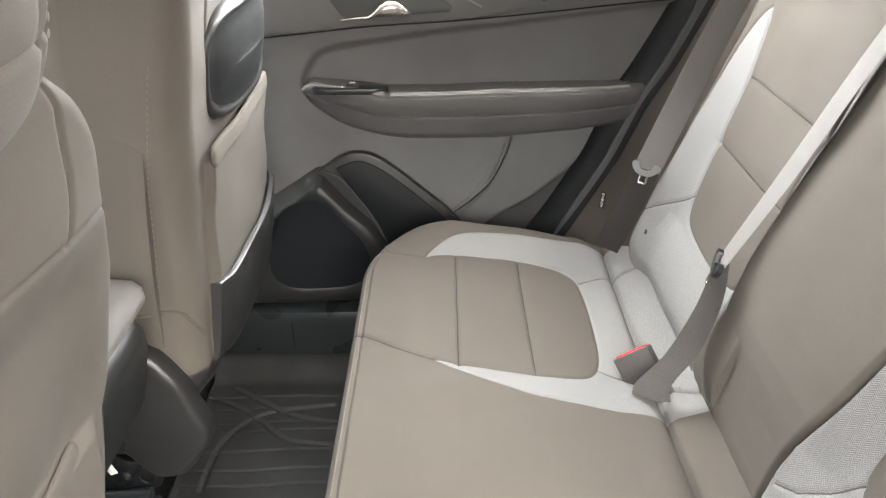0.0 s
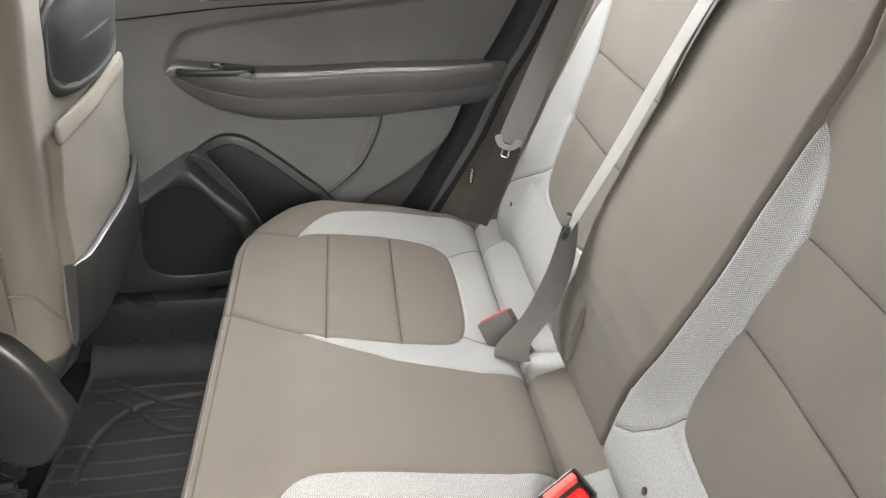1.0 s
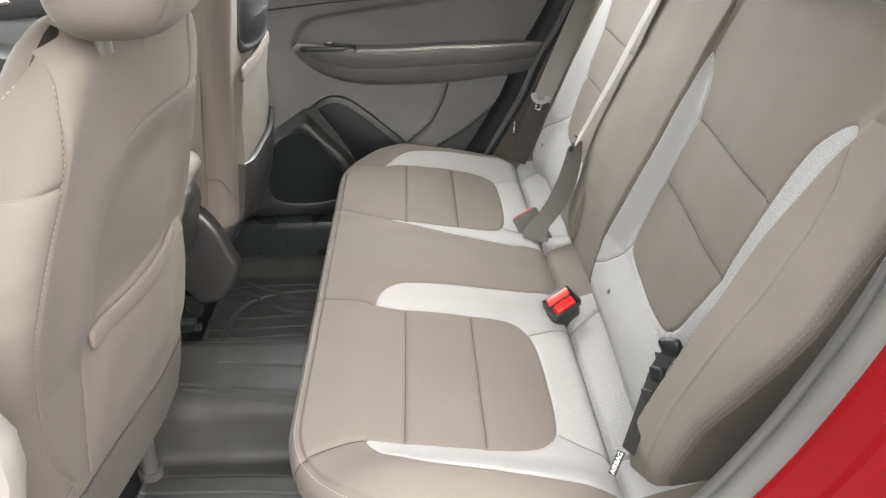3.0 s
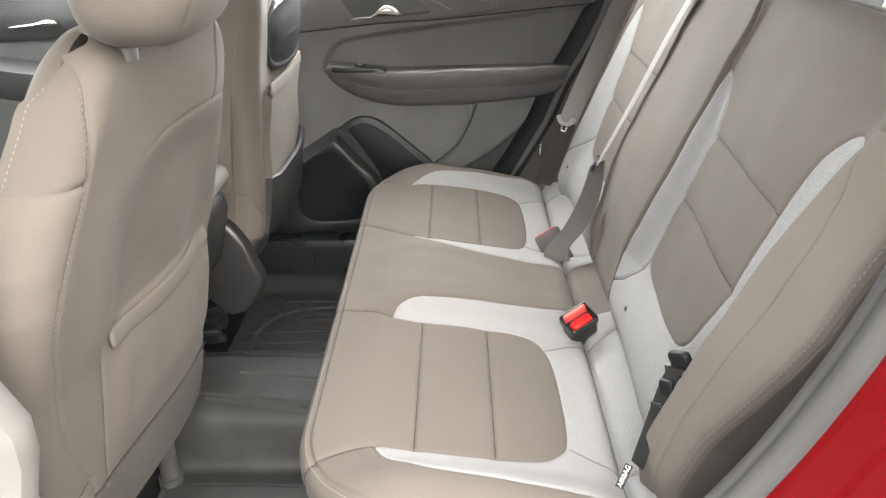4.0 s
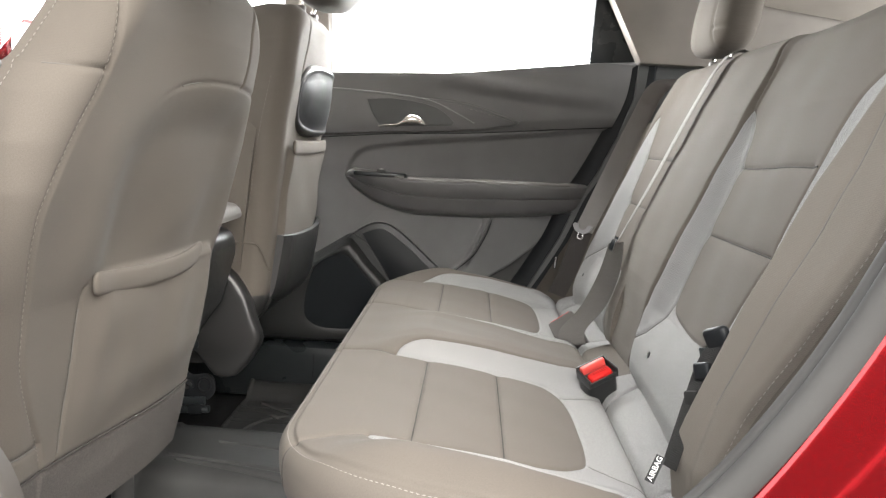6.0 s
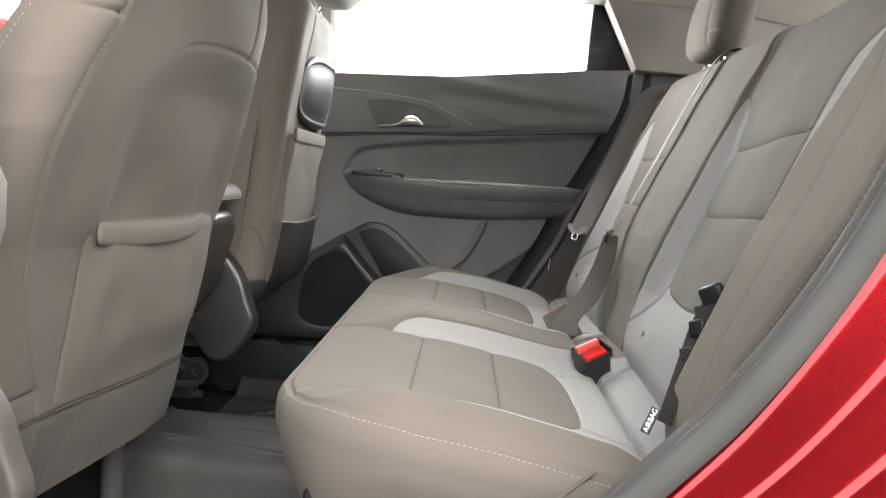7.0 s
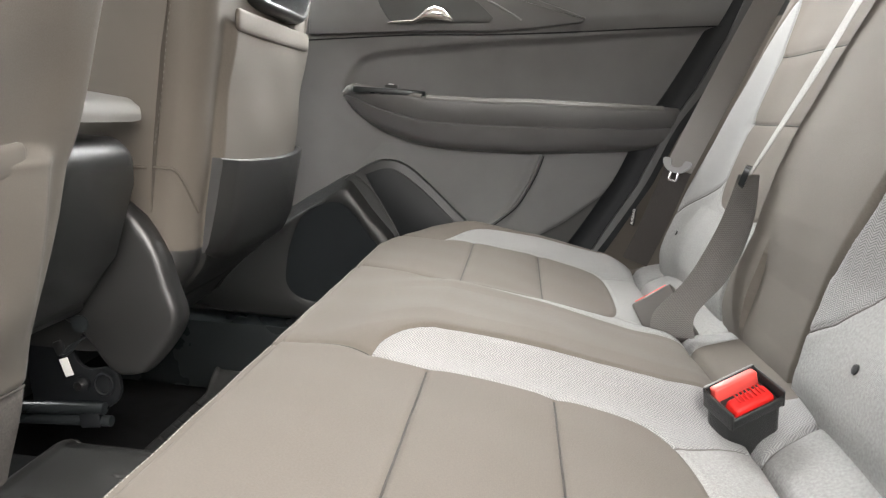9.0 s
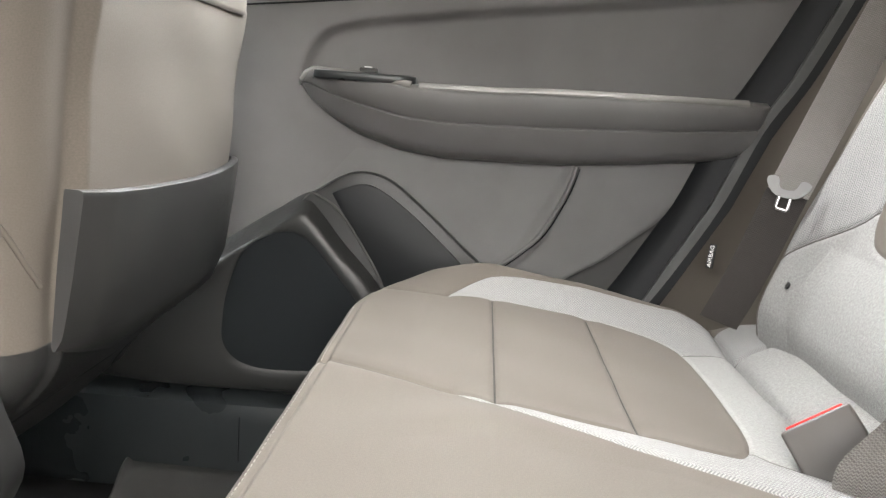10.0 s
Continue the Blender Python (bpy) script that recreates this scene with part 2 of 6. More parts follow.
def sheet_pieces(P, uv, pieces):
    """Cuts a grid of places P (n, m, 3) along the outlines in pieces, each (name, field, material, parent, label): a field's
    negative part belongs to its piece, less what earlier pieces took; field None takes the rest."""
    n, m = P.shape[:2]
    flat, uvf = P.reshape(-1, 3), uv.reshape(-1, 2)
    idx = np.arange(n * m).reshape(n, m)
    quads = np.stack([idx[:-1, :-1], idx[1:, :-1], idx[1:, 1:], idx[:-1, 1:]], -1).reshape(-1, 4)
    taken = np.full(n * m, 9.0)
    made = []
    for name, field, mat, parent, label in pieces:
        f = np.full(n * m, -9.0) if field is None else field.ravel().copy()
        e = np.maximum(f, -taken)
        taken = np.minimum(taken, f)
        neg = (e[quads] < 0).sum(1)
        whole = quads[neg == 4].tolist()
        extra, cut, where = [], [], {}
        for q in quads[(neg > 0) & (neg < 4)]:
            poly = []
            for a, b in zip(q, np.roll(q, -1)):
                a, b = int(a), int(b)
                if e[a] < 0:
                    poly.append(a)
                if (e[a] < 0) != (e[b] < 0):
                    key = (min(a, b), max(a, b))
                    if key not in where:
                        t = e[key[0]] / (e[key[0]] - e[key[1]])
                        where[key] = n * m + len(extra)
                        extra.append((key[0], key[1], t))
                    poly.append(where[key])
            if len(poly) > 2:
                cut.append(poly)
        faces = whole + cut
        if not faces:
            continue
        if extra:
            ka, kb, kt = (np.array(c) for c in zip(*extra))
            kt = kt[:, None]
            allv = np.vstack([flat, flat[ka] * (1 - kt) + flat[kb] * kt])
            allu = np.vstack([uvf, uvf[ka] * (1 - kt) + uvf[kb] * kt])
        else:
            allv, allu = flat, uvf
        used = np.unique(np.concatenate([np.array(f) for f in faces]))
        remap = np.zeros(len(allv), int)
        remap[used] = np.arange(len(used))
        made.append(raw(name, allv[used].tolist(), [[int(remap[i]) for i in f] for f in faces], mat, parent, label, allu[used]))
    return made


def tube(name, path, radius, mat, parent=None, label="", seg=8, closed=False, flat=1.0):
    """A round (or flattened) cord along a path."""
    path = [Vector(p) for p in path]
    verts, faces, k = [], [], len(path)
    side = Vector((0.3, 0.5, 0.8)).normalized()
    for i, p in enumerate(path):
        ahead = (path[(i + 1) % k] - path[i - 1]) if closed else (path[min(i + 1, k - 1)] - path[max(i - 1, 0)])
        ahead.normalize()
        side = (side - ahead * side.dot(ahead)).normalized()
        other = ahead.cross(side)
        for j in range(seg):
            a = 2 * math.pi * j / seg
            verts.append(p + side * (radius * math.cos(a)) + other * (radius * flat * math.sin(a)))
    for i in range(k if closed else k - 1):
        for j in range(seg):
            a, b = i * seg, ((i + 1) % k) * seg
            faces.append((a + j, a + (j + 1) % seg, b + (j + 1) % seg, b + j))
    if not closed:
        faces += [tuple(range(seg))[::-1], tuple(range((k - 1) * seg, k * seg))]
    return raw(name, verts, faces, mat, parent, label)


def loft(name, rings, mat, parent=None, label="", closed=True, caps=True, sharp=45):
    """A skin over rings of equal count."""
    rings = np.array(rings, float)
    k, s = rings.shape[:2]
    faces = []
    for i in range(k - 1):
        for j in range(s if closed else s - 1):
            faces.append((i * s + j, i * s + (j + 1) % s, (i + 1) * s + (j + 1) % s, (i + 1) * s + j))
    if caps and closed:
        faces += [tuple(range(s))[::-1], tuple(range((k - 1) * s, k * s))]
    return raw(name, rings.reshape(-1, 3).tolist(), faces, mat, parent, label, sharp=sharp)


def block(name, size, at, mat, parent=None, label="", bevel=0.004, turn=(0, 0, 0), segments=2):
    """A box with rounded edges, its middle at the place given."""
    bm = bmesh.new()
    bmesh.ops.create_cube(bm, size=1.0)
    bmesh.ops.scale(bm, vec=size, verts=bm.verts)
    if bevel:
        bmesh.ops.bevel(bm, geom=bm.edges[:], offset=bevel, segments=segments, affect="EDGES", profile=0.5)
    bmesh.ops.transform(bm, matrix=pose(*at, *turn), verts=bm.verts)
    return part(name, bm, mat, parent, label)


def plate(name, outline, axis, low, high, mat, parent=None, label="", bevel=0.003):
    """A flat shape: an outline in the two other axes, between low and high on the axis."""
    bm = bmesh.new()
    put = {"x": lambda a, b, c: (c, a, b), "y": lambda a, b, c: (a, c, b), "z": lambda a, b, c: (a, b, c)}[axis]
    vs = [bm.verts.new(put(a, b, low)) for a, b in outline]
    f = bm.faces.new(vs)
    top = bmesh.ops.extrude_face_region(bm, geom=[f])
    move = Vector(put(0, 0, high)) - Vector(put(0, 0, low))
    bmesh.ops.translate(bm, vec=move, verts=[v for v in top["geom"] if isinstance(v, bmesh.types.BMVert)])
    bmesh.ops.recalc_face_normals(bm, faces=bm.faces)
    if bevel:
        rim = [e for e in bm.edges if e.calc_face_angle(0) > radians(40)]
        bmesh.ops.bevel(bm, geom=rim, offset=bevel, segments=2, affect="EDGES", profile=0.5)
    return part(name, bm, mat, parent, label)


def stitches(name, path, mat, parent, length=0.006, gap=0.004, radius=0.0009, lift=(0, 0, 0)):
    """A row of thread stitches along a path, as one mesh."""
    p = np.array(path, float) + np.array(lift)
    seg = np.linalg.norm(np.diff(p, axis=0), axis=1)
    at = np.r_[0, np.cumsum(seg)]
    verts, faces = [], []
    for s in np.arange(0, at[-1] - length, length + gap):
        a = np.array([np.interp(s, at, p[:, k]) for k in range(3)])
        b = np.array([np.interp(s + length, at, p[:, k]) for k in range(3)])
        d = (b - a) / np.linalg.norm(b - a)
        u = np.cross(d, (0.31, 0.52, 0.79))
        u /= np.linalg.norm(u)
        w = np.cross(d, u)
        o = len(verts)
        for c, r in ((a, 0.5), ((a + b) / 2, 1.0), (b, 0.5)):
            for k in range(5):
                g = 2 * math.pi * k / 5
                verts.append(c + radius * r * (math.cos(g) * u + math.sin(g) * w))
        for i in (0, 5):
            faces += [(o + i + k, o + i + (k + 1) % 5, o + i + 5 + (k + 1) % 5, o + i + 5 + k) for k in range(5)]
        faces += [tuple(range(o + 4, o - 1, -1)), tuple(range(o + 10, o + 15))]
    return raw(name, verts, faces, mat, parent)


def smooth(a, b, x):
    t = np.clip((x - a) / (b - a), 0, 1)
    return t * t * (3 - 2 * t)


def groove(d, depth, width):
    return -depth * np.exp(-((d / width) ** 2))

# ---- setting: ground, floor, shell ----
def structure(ob, label, category):
    return tagged(ob, label, category, kind="structure")


block("ground", (120, 120, 0.04), (0, 0, -0.02), CONCRETE, None, bevel=0)
# Unseen wall, added to block low sky and darken the paint's reflections.
structure(block("unseen_wall", (30, 0.3, 1.3), (0, -3.1, 0.65), CONCRETE, None, bevel=0), "unseen low wall added to darken outside reflections", "wall")
tagged(bpy.data.objects["ground"], "grey concrete ground under the car", "ground", kind="structure")


def shell():
    # floor pan with the tunnel along the middle
    ys = np.array([-0.74, -0.70, -0.30, -0.20, -0.095, -0.07, -0.05, 0.0, 0.08, 0.13, 0.18, 0.26, 0.66, 0.72, 0.76])
    zs = np.array([0.40, 0.395, 0.395, 0.395, 0.405, 0.465, 0.505, 0.515, 0.515, 0.50, 0.44, 0.395, 0.395, 0.41, 0.44])
    yy, zz = spline(np.stack([ys, zs], 1), 4).T
    rings = []
    for x in (-1.45, -0.9, -0.5, -0.2, 0.1, 0.6, 1.3):
        top = [(x, a, b) for a, b in zip(yy, zz)]
        rings.append(top + [(x, 0.76, 0.30), (x, -0.74, 0.30)])
    structure(loft("floor", rings, CARPET), "black carpeted car floor with a raised tunnel", "car floor")
    # rise under the rear seat
    rise = [(-0.10, 0.40), (-0.085, 0.50), (-0.07, 0.60), (-0.04, 0.63), (0.5, 0.63), (0.5, 0.40)]
    structure(plate("seat_riser", rise, "y", -0.60, 0.66, CARPET, bevel=0.01), "black carpeted step under the rear seat", "car floor")
    # roof with its lining
    ys = np.linspace(-0.62, 0.62, 13)
    rings = []
    for x, h in ((-0.95, 1.56), (-0.6, 1.60), (0.0, 1.625), (0.7, 1.60), (1.2, 1.54)):
        under = [(x, y, h - 0.10 * (abs(y) / 0.62) ** 3) for y in ys]
        over = [(x, y, h + 0.05 - 0.10 * (abs(y) / 0.62) ** 3) for y in ys[::-1]]
        rings.append(under + over)
    structure(loft("ceiling", rings, LINER), "light taupe cloth roof lining", "ceiling")
    # windscreen, sloping from the bulkhead to the roof; added to keep sky light out
    screen = [(-1.43, 0.97), (-0.945, 1.60), (-0.950, 1.604), (-1.435, 0.974)]
    structure(plate("window_3", screen, "y", -0.66, 0.70, GLASS, bevel=0), "clear windscreen sloping up to the roof", "window")
    # unseen rear window, tinted to cut the light from behind
    structure(block("window_4", (0.006, 1.36, 0.46), (1.30, 0, 1.41), TINTED, bevel=0), "unseen rear window, tinted to cut light", "window")
    # closing walls, front and back
    structure(block("wall_front", (0.06, 1.44, 0.62), (-1.42, 0, 0.66), BLACK, bevel=0.01), "black bulkhead below the windscreen", "wall")
    structure(block("wall_back", (0.06, 1.44, 0.80), (1.30, 0, 0.78), PILLAR, bevel=0.01), "taupe tailgate lining", "wall")


shell()


# ---- rear seat ----
def drape(p, q, sd, nx, ny, r, under=0.0):
    """Bends the plane (p, q) down past the outline sd = 0 with radius r: moved p, q and the drop."""
    t = np.maximum(sd + r, 0)
    th = np.minimum(t / r, math.pi / 2)
    drop = r * (1 - np.cos(th)) + np.maximum(0, t - r * math.pi / 2)
    shift = np.where(t > 0, r * np.sin(th) - t - under * np.maximum(0, drop - 0.03) ** 2 / (np.maximum(0, drop - 0.03) + 0.05), 0)
    return p + nx * shift, q + ny * shift, drop


CUSHION_IN = [(-0.03, 0.152), (-0.022, 0.130), (0.0, 0.115), (0.05, 0.109), (0.13, 0.108), (0.2, 0.104), (0.26, 0.10), (0.302, 0.10)]
CUSHION_OUT = [(0.302, 0.570), (0.2, 0.562), (0.1, 0.556), (0.04, 0.546), (0.0, 0.528), (-0.022, 0.505), (-0.03, 0.488)]
CUSHION_EDGE = [(-0.03, 0.488), (0.015, 0.496), (0.117, 0.498), (0.186, 0.490), (0.215, 0.475), (0.234, 0.44), (0.238, 0.34), (0.233, 0.235), (0.215, 0.188),
                (0.183, 0.171), (0.13, 0.167), (0.017, 0.166), (-0.03, 0.152)]
CUSHION_U = np.vstack([spline(CUSHION_IN, 5), spline(CUSHION_OUT, 5), spline(CUSHION_EDGE, 5)[1:-1]])
CUSHION_IN_FAR = [(-0.014, 0.190), (0.016, 0.164), (0.05, 0.142), (0.09, 0.124)] + CUSHION_IN[4:]
CUSHION_EDGE_FAR = CUSHION_EDGE[:-2] + [(0.05, 0.171), (0.017, 0.178), (-0.014, 0.190)]
CUSHION_U_FAR = np.vstack([spline(CUSHION_IN_FAR, 5), spline(CUSHION_OUT, 5), spline(CUSHION_EDGE_FAR, 5)[1:-1]])
CENTRE_SEAM = spline([(-0.145, 0.112), (-0.10, 0.122), (-0.06, 0.136), (-0.03, 0.152)], 4)
FAR_SEAM = spline([(-0.145, 0.275), (-0.105, 0.246), (-0.06, 0.212), (-0.014, 0.190)], 4)
PANEL_SEAMS = [[(x, 0.173), (x, 0.491)] for x in (0.022, 0.131)]
ARM_SEAMS = [[(0.235, 0.451), (0.270, 0.475), (0.302, 0.490)], [(0.226, 0.205), (0.265, 0.186), (0.302, 0.178)]]
TUCKS = [[(0.302, 0.178), (0.345, 0.15), (0.385, 0.135)], [(0.302, 0.490), (0.345, 0.502), (0.385, 0.505)]]
OUTER_SEAM = spline([(-0.15, 0.54), (-0.10, 0.512), (-0.06, 0.495), (-0.03, 0.488)], 4)
FRONT, SIDE, CORNER = -0.138, 0.632, 0.19


def cushion_place(p, q, details=True):
    a = np.abs(q)
    z = np.interp(p, [-0.4, -0.15, -0.05, 0.02, 0.13, 0.235, 0.302, 0.40, 0.5], [0.77, 0.783, 0.787, 0.785, 0.771, 0.750, 0.743, 0.775, 0.80])
    lift = smooth(-0.10, 0.02, p)
    z = z + np.interp(q, [-0.06, 0.08], [0.024, 0.014]) * (1 - np.where(q < 0, smooth(0.098, 0.160, a), smooth(0.105, 0.195, a))) * lift * (1 - 0.7 * smooth(0.26, 0.33, p))
    z = z + 0.024 * smooth(0.495, 0.565, a) * lift * (1 - 0.75 * smooth(0.24, 0.31, p)) - 0.035 * smooth(0.57, 0.66, a)
    z = z - 0.006 * smooth(-0.06, -0.16, p)
    if details:
        inner = (a > 0.166) & (a < 0.497)
        puff = np.where(inner & (p > 0.022) & (p < 0.237), np.abs(np.sin((p - 0.022) / 0.109 * math.pi)) * np.clip(np.sin((a - 0.166) / 0.331 * math.pi), 0, 1) ** 0.5, 0)
        z = z + 0.004 * np.nan_to_num(puff)
        for line in PANEL_SEAMS:
            d = away(p, a, line)
            z = z + groove(d, 0.0025, 0.0022) + groove(d, 0.0020, 0.010)
        rim = np.where(q < 0, away(p, a, np.vstack([CUSHION_U, CUSHION_U[:1]])), away(p, a, np.vstack([CUSHION_U_FAR, CUSHION_U_FAR[:1]])))
        z = z + groove(rim, 0.0022, 0.0024)
        d = np.minimum(np.where(q < 0, away(p, a, CENTRE_SEAM), away(p, a, FAR_SEAM)), away(p, a, OUTER_SEAM))
        z = z + groove(d, 0.0025, 0.0022) + groove(d, 0.002, 0.009)
        d = away(p, a, [(0.302, 0.0), (0.302, 0.575)])
        z = z + groove(d, 0.008, 0.004) + groove(d, 0.006, 0.012)
        for line in TUCKS:
            d = away(p, a, line)
            z = z + groove(d, 0.005, 0.0030) + groove(d, 0.002, 0.010)
        for line in ARM_SEAMS:
            z = z + groove(away(p, a, line), 0.002, 0.0024)
        z = z + 0.0007 * np.sin(p * 41 + q * 23) * np.sin(q * 37 - p * 11)
    dx, dy = (FRONT + CORNER) - p, a - (SIDE - CORNER)
    h = np.hypot(np.maximum(dx, 0), np.maximum(dy, 0))
    sd = h + np.minimum(np.maximum(dx, dy), 0) - CORNER
    both = (dx > 0) & (dy > 0)
    nx = np.where(both, -dx / np.maximum(h, 1e-9), np.where(dx > dy, -1.0, 0.0))
    ny = np.where(both, dy / np.maximum(h, 1e-9), np.where(dx > dy, 0.0, 1.0)) * np.sign(q)
    x, y, drop = drape(p, q, sd, nx, ny, 0.021, 0.55)
    if details:
        seam = groove(sd + 0.013, 0.004, 0.0035)
        x, y = x + nx * seam * 0.7, y + ny * seam * 0.7
        z = z + seam * 0.7
    return np.stack([x, y, z - drop], -1)


BACK_LEAN = math.atan(0.336)
BACK_FOOT = np.array([0.349, 0.0, 0.765])
BACK_UP = np.array([math.sin(BACK_LEAN), 0, math.cos(BACK_LEAN)])
BACK_OUT = np.array([-math.cos(BACK_LEAN), 0, math.sin(BACK_LEAN)])


def split(s):
    """The gap between the two folding parts of the backrest."""
    return -np.interp(s, [-0.1, 0.05, 0.085, 0.12, 0.15, 0.2, 0.25, 0.3, 0.35, 0.4, 0.45, 0.5, 0.535, 0.585, 0.7], [0.066, 0.067, 0.073, 0.088, 0.100, 0.116, 0.125, 0.128, 0.127, 0.124, 0.122, 0.121, 0.116, 0.098, 0.09])


BACK_IN = [(0.126, 0.462), (0.127, 0.41), (0.131, 0.306), (0.119, 0.2), (0.091, 0.12), (0.076, 0.085), (0.070, 0.05), (0.069, -0.06)]
BACK_OUTER = [(0.50, -0.06), (0.505, 0.05), (0.520, 0.137), (0.538, 0.244), (0.556, 0.377), (0.574, 0.447), (0.586, 0.480)]
BACK_EDGE = [(0.586, 0.480), (0.565, 0.486), (0.545, 0.470), (0.526, 0.434), (0.511, 0.367), (0.497, 0.262), (0.468, 0.182), (0.442, 0.148), (0.40, 0.130), (0.30, 0.124),
             (0.20, 0.131), (0.172, 0.149), (0.166, 0.2), (0.173, 0.265), (0.178, 0.335), (0.179, 0.372), (0.170, 0.405), (0.150, 0.438), (0.126, 0.462)]
BACK_U = np.vstack([spline(BACK_IN, 5), spline(BACK_OUTER, 5), spline(BACK_EDGE, 5)[1:-1]])
BACK_OUTER_FAR = [(0.53, -0.06), (0.53, 0.05), (0.532, 0.137), (0.531, 0.244), (0.528, 0.34), (0.520, 0.41), (0.507, 0.452), (0.492, 0.470)]
BACK_EDGE_FAR = [(0.492, 0.470), (0.478, 0.445), (0.464, 0.40), (0.452, 0.335)] + [(0.445, 0.262), (0.432, 0.182), (0.420, 0.148), (0.39, 0.131), (0.30, 0.124), (0.21, 0.132), (0.188, 0.150), (0.189, 0.2)] + [(0.192, 0.265), (0.192, 0.34), (0.186, 0.40)]
BACK_IN_FAR = [(0.186, 0.40), (0.185, 0.30), (0.184, 0.20), (0.183, 0.11), (0.182, 0.05), (0.182, -0.06)]
BACK_U_FAR = np.vstack([spline(BACK_IN_FAR, 5), spline(BACK_OUTER_FAR, 5), spline(BACK_EDGE_FAR, 5)[1:-1]])
GREY_SEAM_IN = [(0.172, 0.147), (0.148, 0.110), (0.122, 0.080), (0.092, 0.062)]
GREY_SEAM_OUT = [(0.442, 0.148), (0.465, 0.10), (0.475, 0.05)]
GREY_SEAM_FAR = [(0.430, 0.172), (0.470, 0.140), (0.530, 0.088)]
TOP_S = 0.605
BOLSTER_SEAM = [(0.545, -0.05), (0.556, 0.10), (0.570, 0.17), (0.586, 0.25), (0.595, 0.30), (0.601, 0.37), (0.598, 0.43), (0.588, 0.47)]


def back_edge(q, s):
    """Half the width of the backrest, at each height."""
    return np.where(q < 0, np.interp(s, [-0.1, 0.0, 0.1, 0.15, 0.2, 0.25, 0.3, 0.5, 0.7], [0.570, 0.570, 0.588, 0.607, 0.628, 0.648, 0.660, 0.668, 0.64]), np.interp(s, [-0.1, 0.1, 0.3, 0.5, 0.7], [0.605, 0.605, 0.610, 0.612, 0.60]))



def back_crest(s):
    """How far out the inner edge of the near bolster runs, at each height."""
    return np.interp(s, [-0.05, 0.05, 0.12, 0.2, 0.25, 0.3, 0.35, 0.4, 0.5, 0.6], [0.512, 0.516, 0.526, 0.536, 0.545, 0.549, 0.556, 0.567, 0.595, 0.61])


def back_place(q, s, details=True):
    a = np.abs(q)
    hump = np.interp(s, [0.03, 0.085, 0.12, 0.15, 0.2, 0.25, 0.3, 0.35, 0.4, 0.45, 0.6], [0.0, 0.008, 0.018, 0.024, 0.028, 0.028, 0.025, 0.021, 0.016, 0.012, 0.006])
    foot = np.interp(s, [0.0, 0.1, 0.2, 0.36, 0.43, 0.46], [0.10, 0.15, 0.166, 0.176, 0.150, 0.132])
    d = hump * (1 - np.where(q < 0, smooth(-split(s) - 0.004, foot, a), smooth(0.145, 0.186, a)))
    tilt = np.interp(s, [-0.05, 0.05, 0.12, 0.2, 0.3, 0.45, 0.6], [0.010, 0.016, 0.022, 0.032, 0.034, 0.034, 0.018])
    high = np.interp(s, [-0.05, 0.05, 0.12, 0.22, 0.35, 0.45, 0.60], [0.028, 0.042, 0.042, 0.033, 0.022, 0.015, 0.006])
    crest = back_crest(s)
    proud = np.interp(s, [-0.05, 0.05, 0.12, 0.22, 0.3, 0.35, 0.4, 0.5, 0.60], [0.040, 0.050, 0.053, 0.053, 0.050, 0.048, 0.044, 0.036, 0.018])
    d = d + np.where(q < 0, tilt * smooth(0.14, 0.52, a) + (proud - tilt) * smooth(crest - 0.030, crest + 0.004, a) - 0.022 * np.clip((a - crest) / (back_edge(q, s) - crest), 0, 1.3), high * (0.6 * smooth(0.44, 0.53, a) - 1.1 * smooth(0.528, 0.58, a)) - 0.012 * smooth(0.595, 0.64, a))
    d = d - 0.025 * (1 - smooth(-0.05, 0.03, s)) - 0.012 * smooth(0.45, 0.62, s)
    d = d + 0.010 * np.sin(np.clip(s / 0.12, 0, 1) * math.pi) * (a > 0.09) * (a < 0.47)
    if details:
        for h in (0.262, 0.370):
            f = np.where(q < 0, away(a, s, [(0.178, h), (0.49, h)]), away(a, s, [(0.198, h), (0.447, h)]))
            d = d + groove(f, 0.0025, 0.0024) + groove(f, 0.003, 0.012)
        d = d + groove(np.where(q < 0, away(a, s, np.vstack([BACK_U, BACK_U[:1]])), away(a, s, np.vstack([BACK_U_FAR, BACK_U_FAR[:1]]))), 0.0022, 0.0026)
        d = d + np.where(q < 0, groove(away(a, s, GREY_SEAM_IN), 0.0022, 0.0026), groove(np.abs(a - 0.186), 0.006, 0.0034)) + groove(np.where(q < 0, away(a, s, GREY_SEAM_OUT), away(a, s, GREY_SEAM_FAR)), 0.0022, 0.0026)
        d = d + groove(np.abs(q - split(s)), 0.009, 0.0030)
        d = d + groove(away(a, s, BOLSTER_SEAM), 0.0016, 0.0030)
        d = d + 0.0008 * np.sin(q * 39 + s * 21) * np.sin(s * 33 - q * 13)
    edge = back_edge(q, s)
    dx, dy = s - (TOP_S - 0.09), a - (edge - 0.09)
    h = np.hypot(np.maximum(dx, 0), np.maximum(dy, 0))
    sd = h + np.minimum(np.maximum(dx, dy), 0) - 0.09
    both = (dx > 0) & (dy > 0)
    ns = np.where(both, dx / np.maximum(h, 1e-9), np.where(dx > dy, 1.0, 0.0))
    nq = np.where(both, dy / np.maximum(h, 1e-9), np.where(dx > dy, 0.0, 1.0)) * np.sign(q)
    s2, q2, drop = drape(s, q, sd, ns, nq, np.where(q < 0, 0.022 + 0.023 * smooth(0.45, 0.55, s), 0.045))
    if details:
        d = d + groove(sd - 0.005, 0.0045, 0.003) + 0.002 * np.exp(-(((sd + 0.003) / 0.004) ** 2))
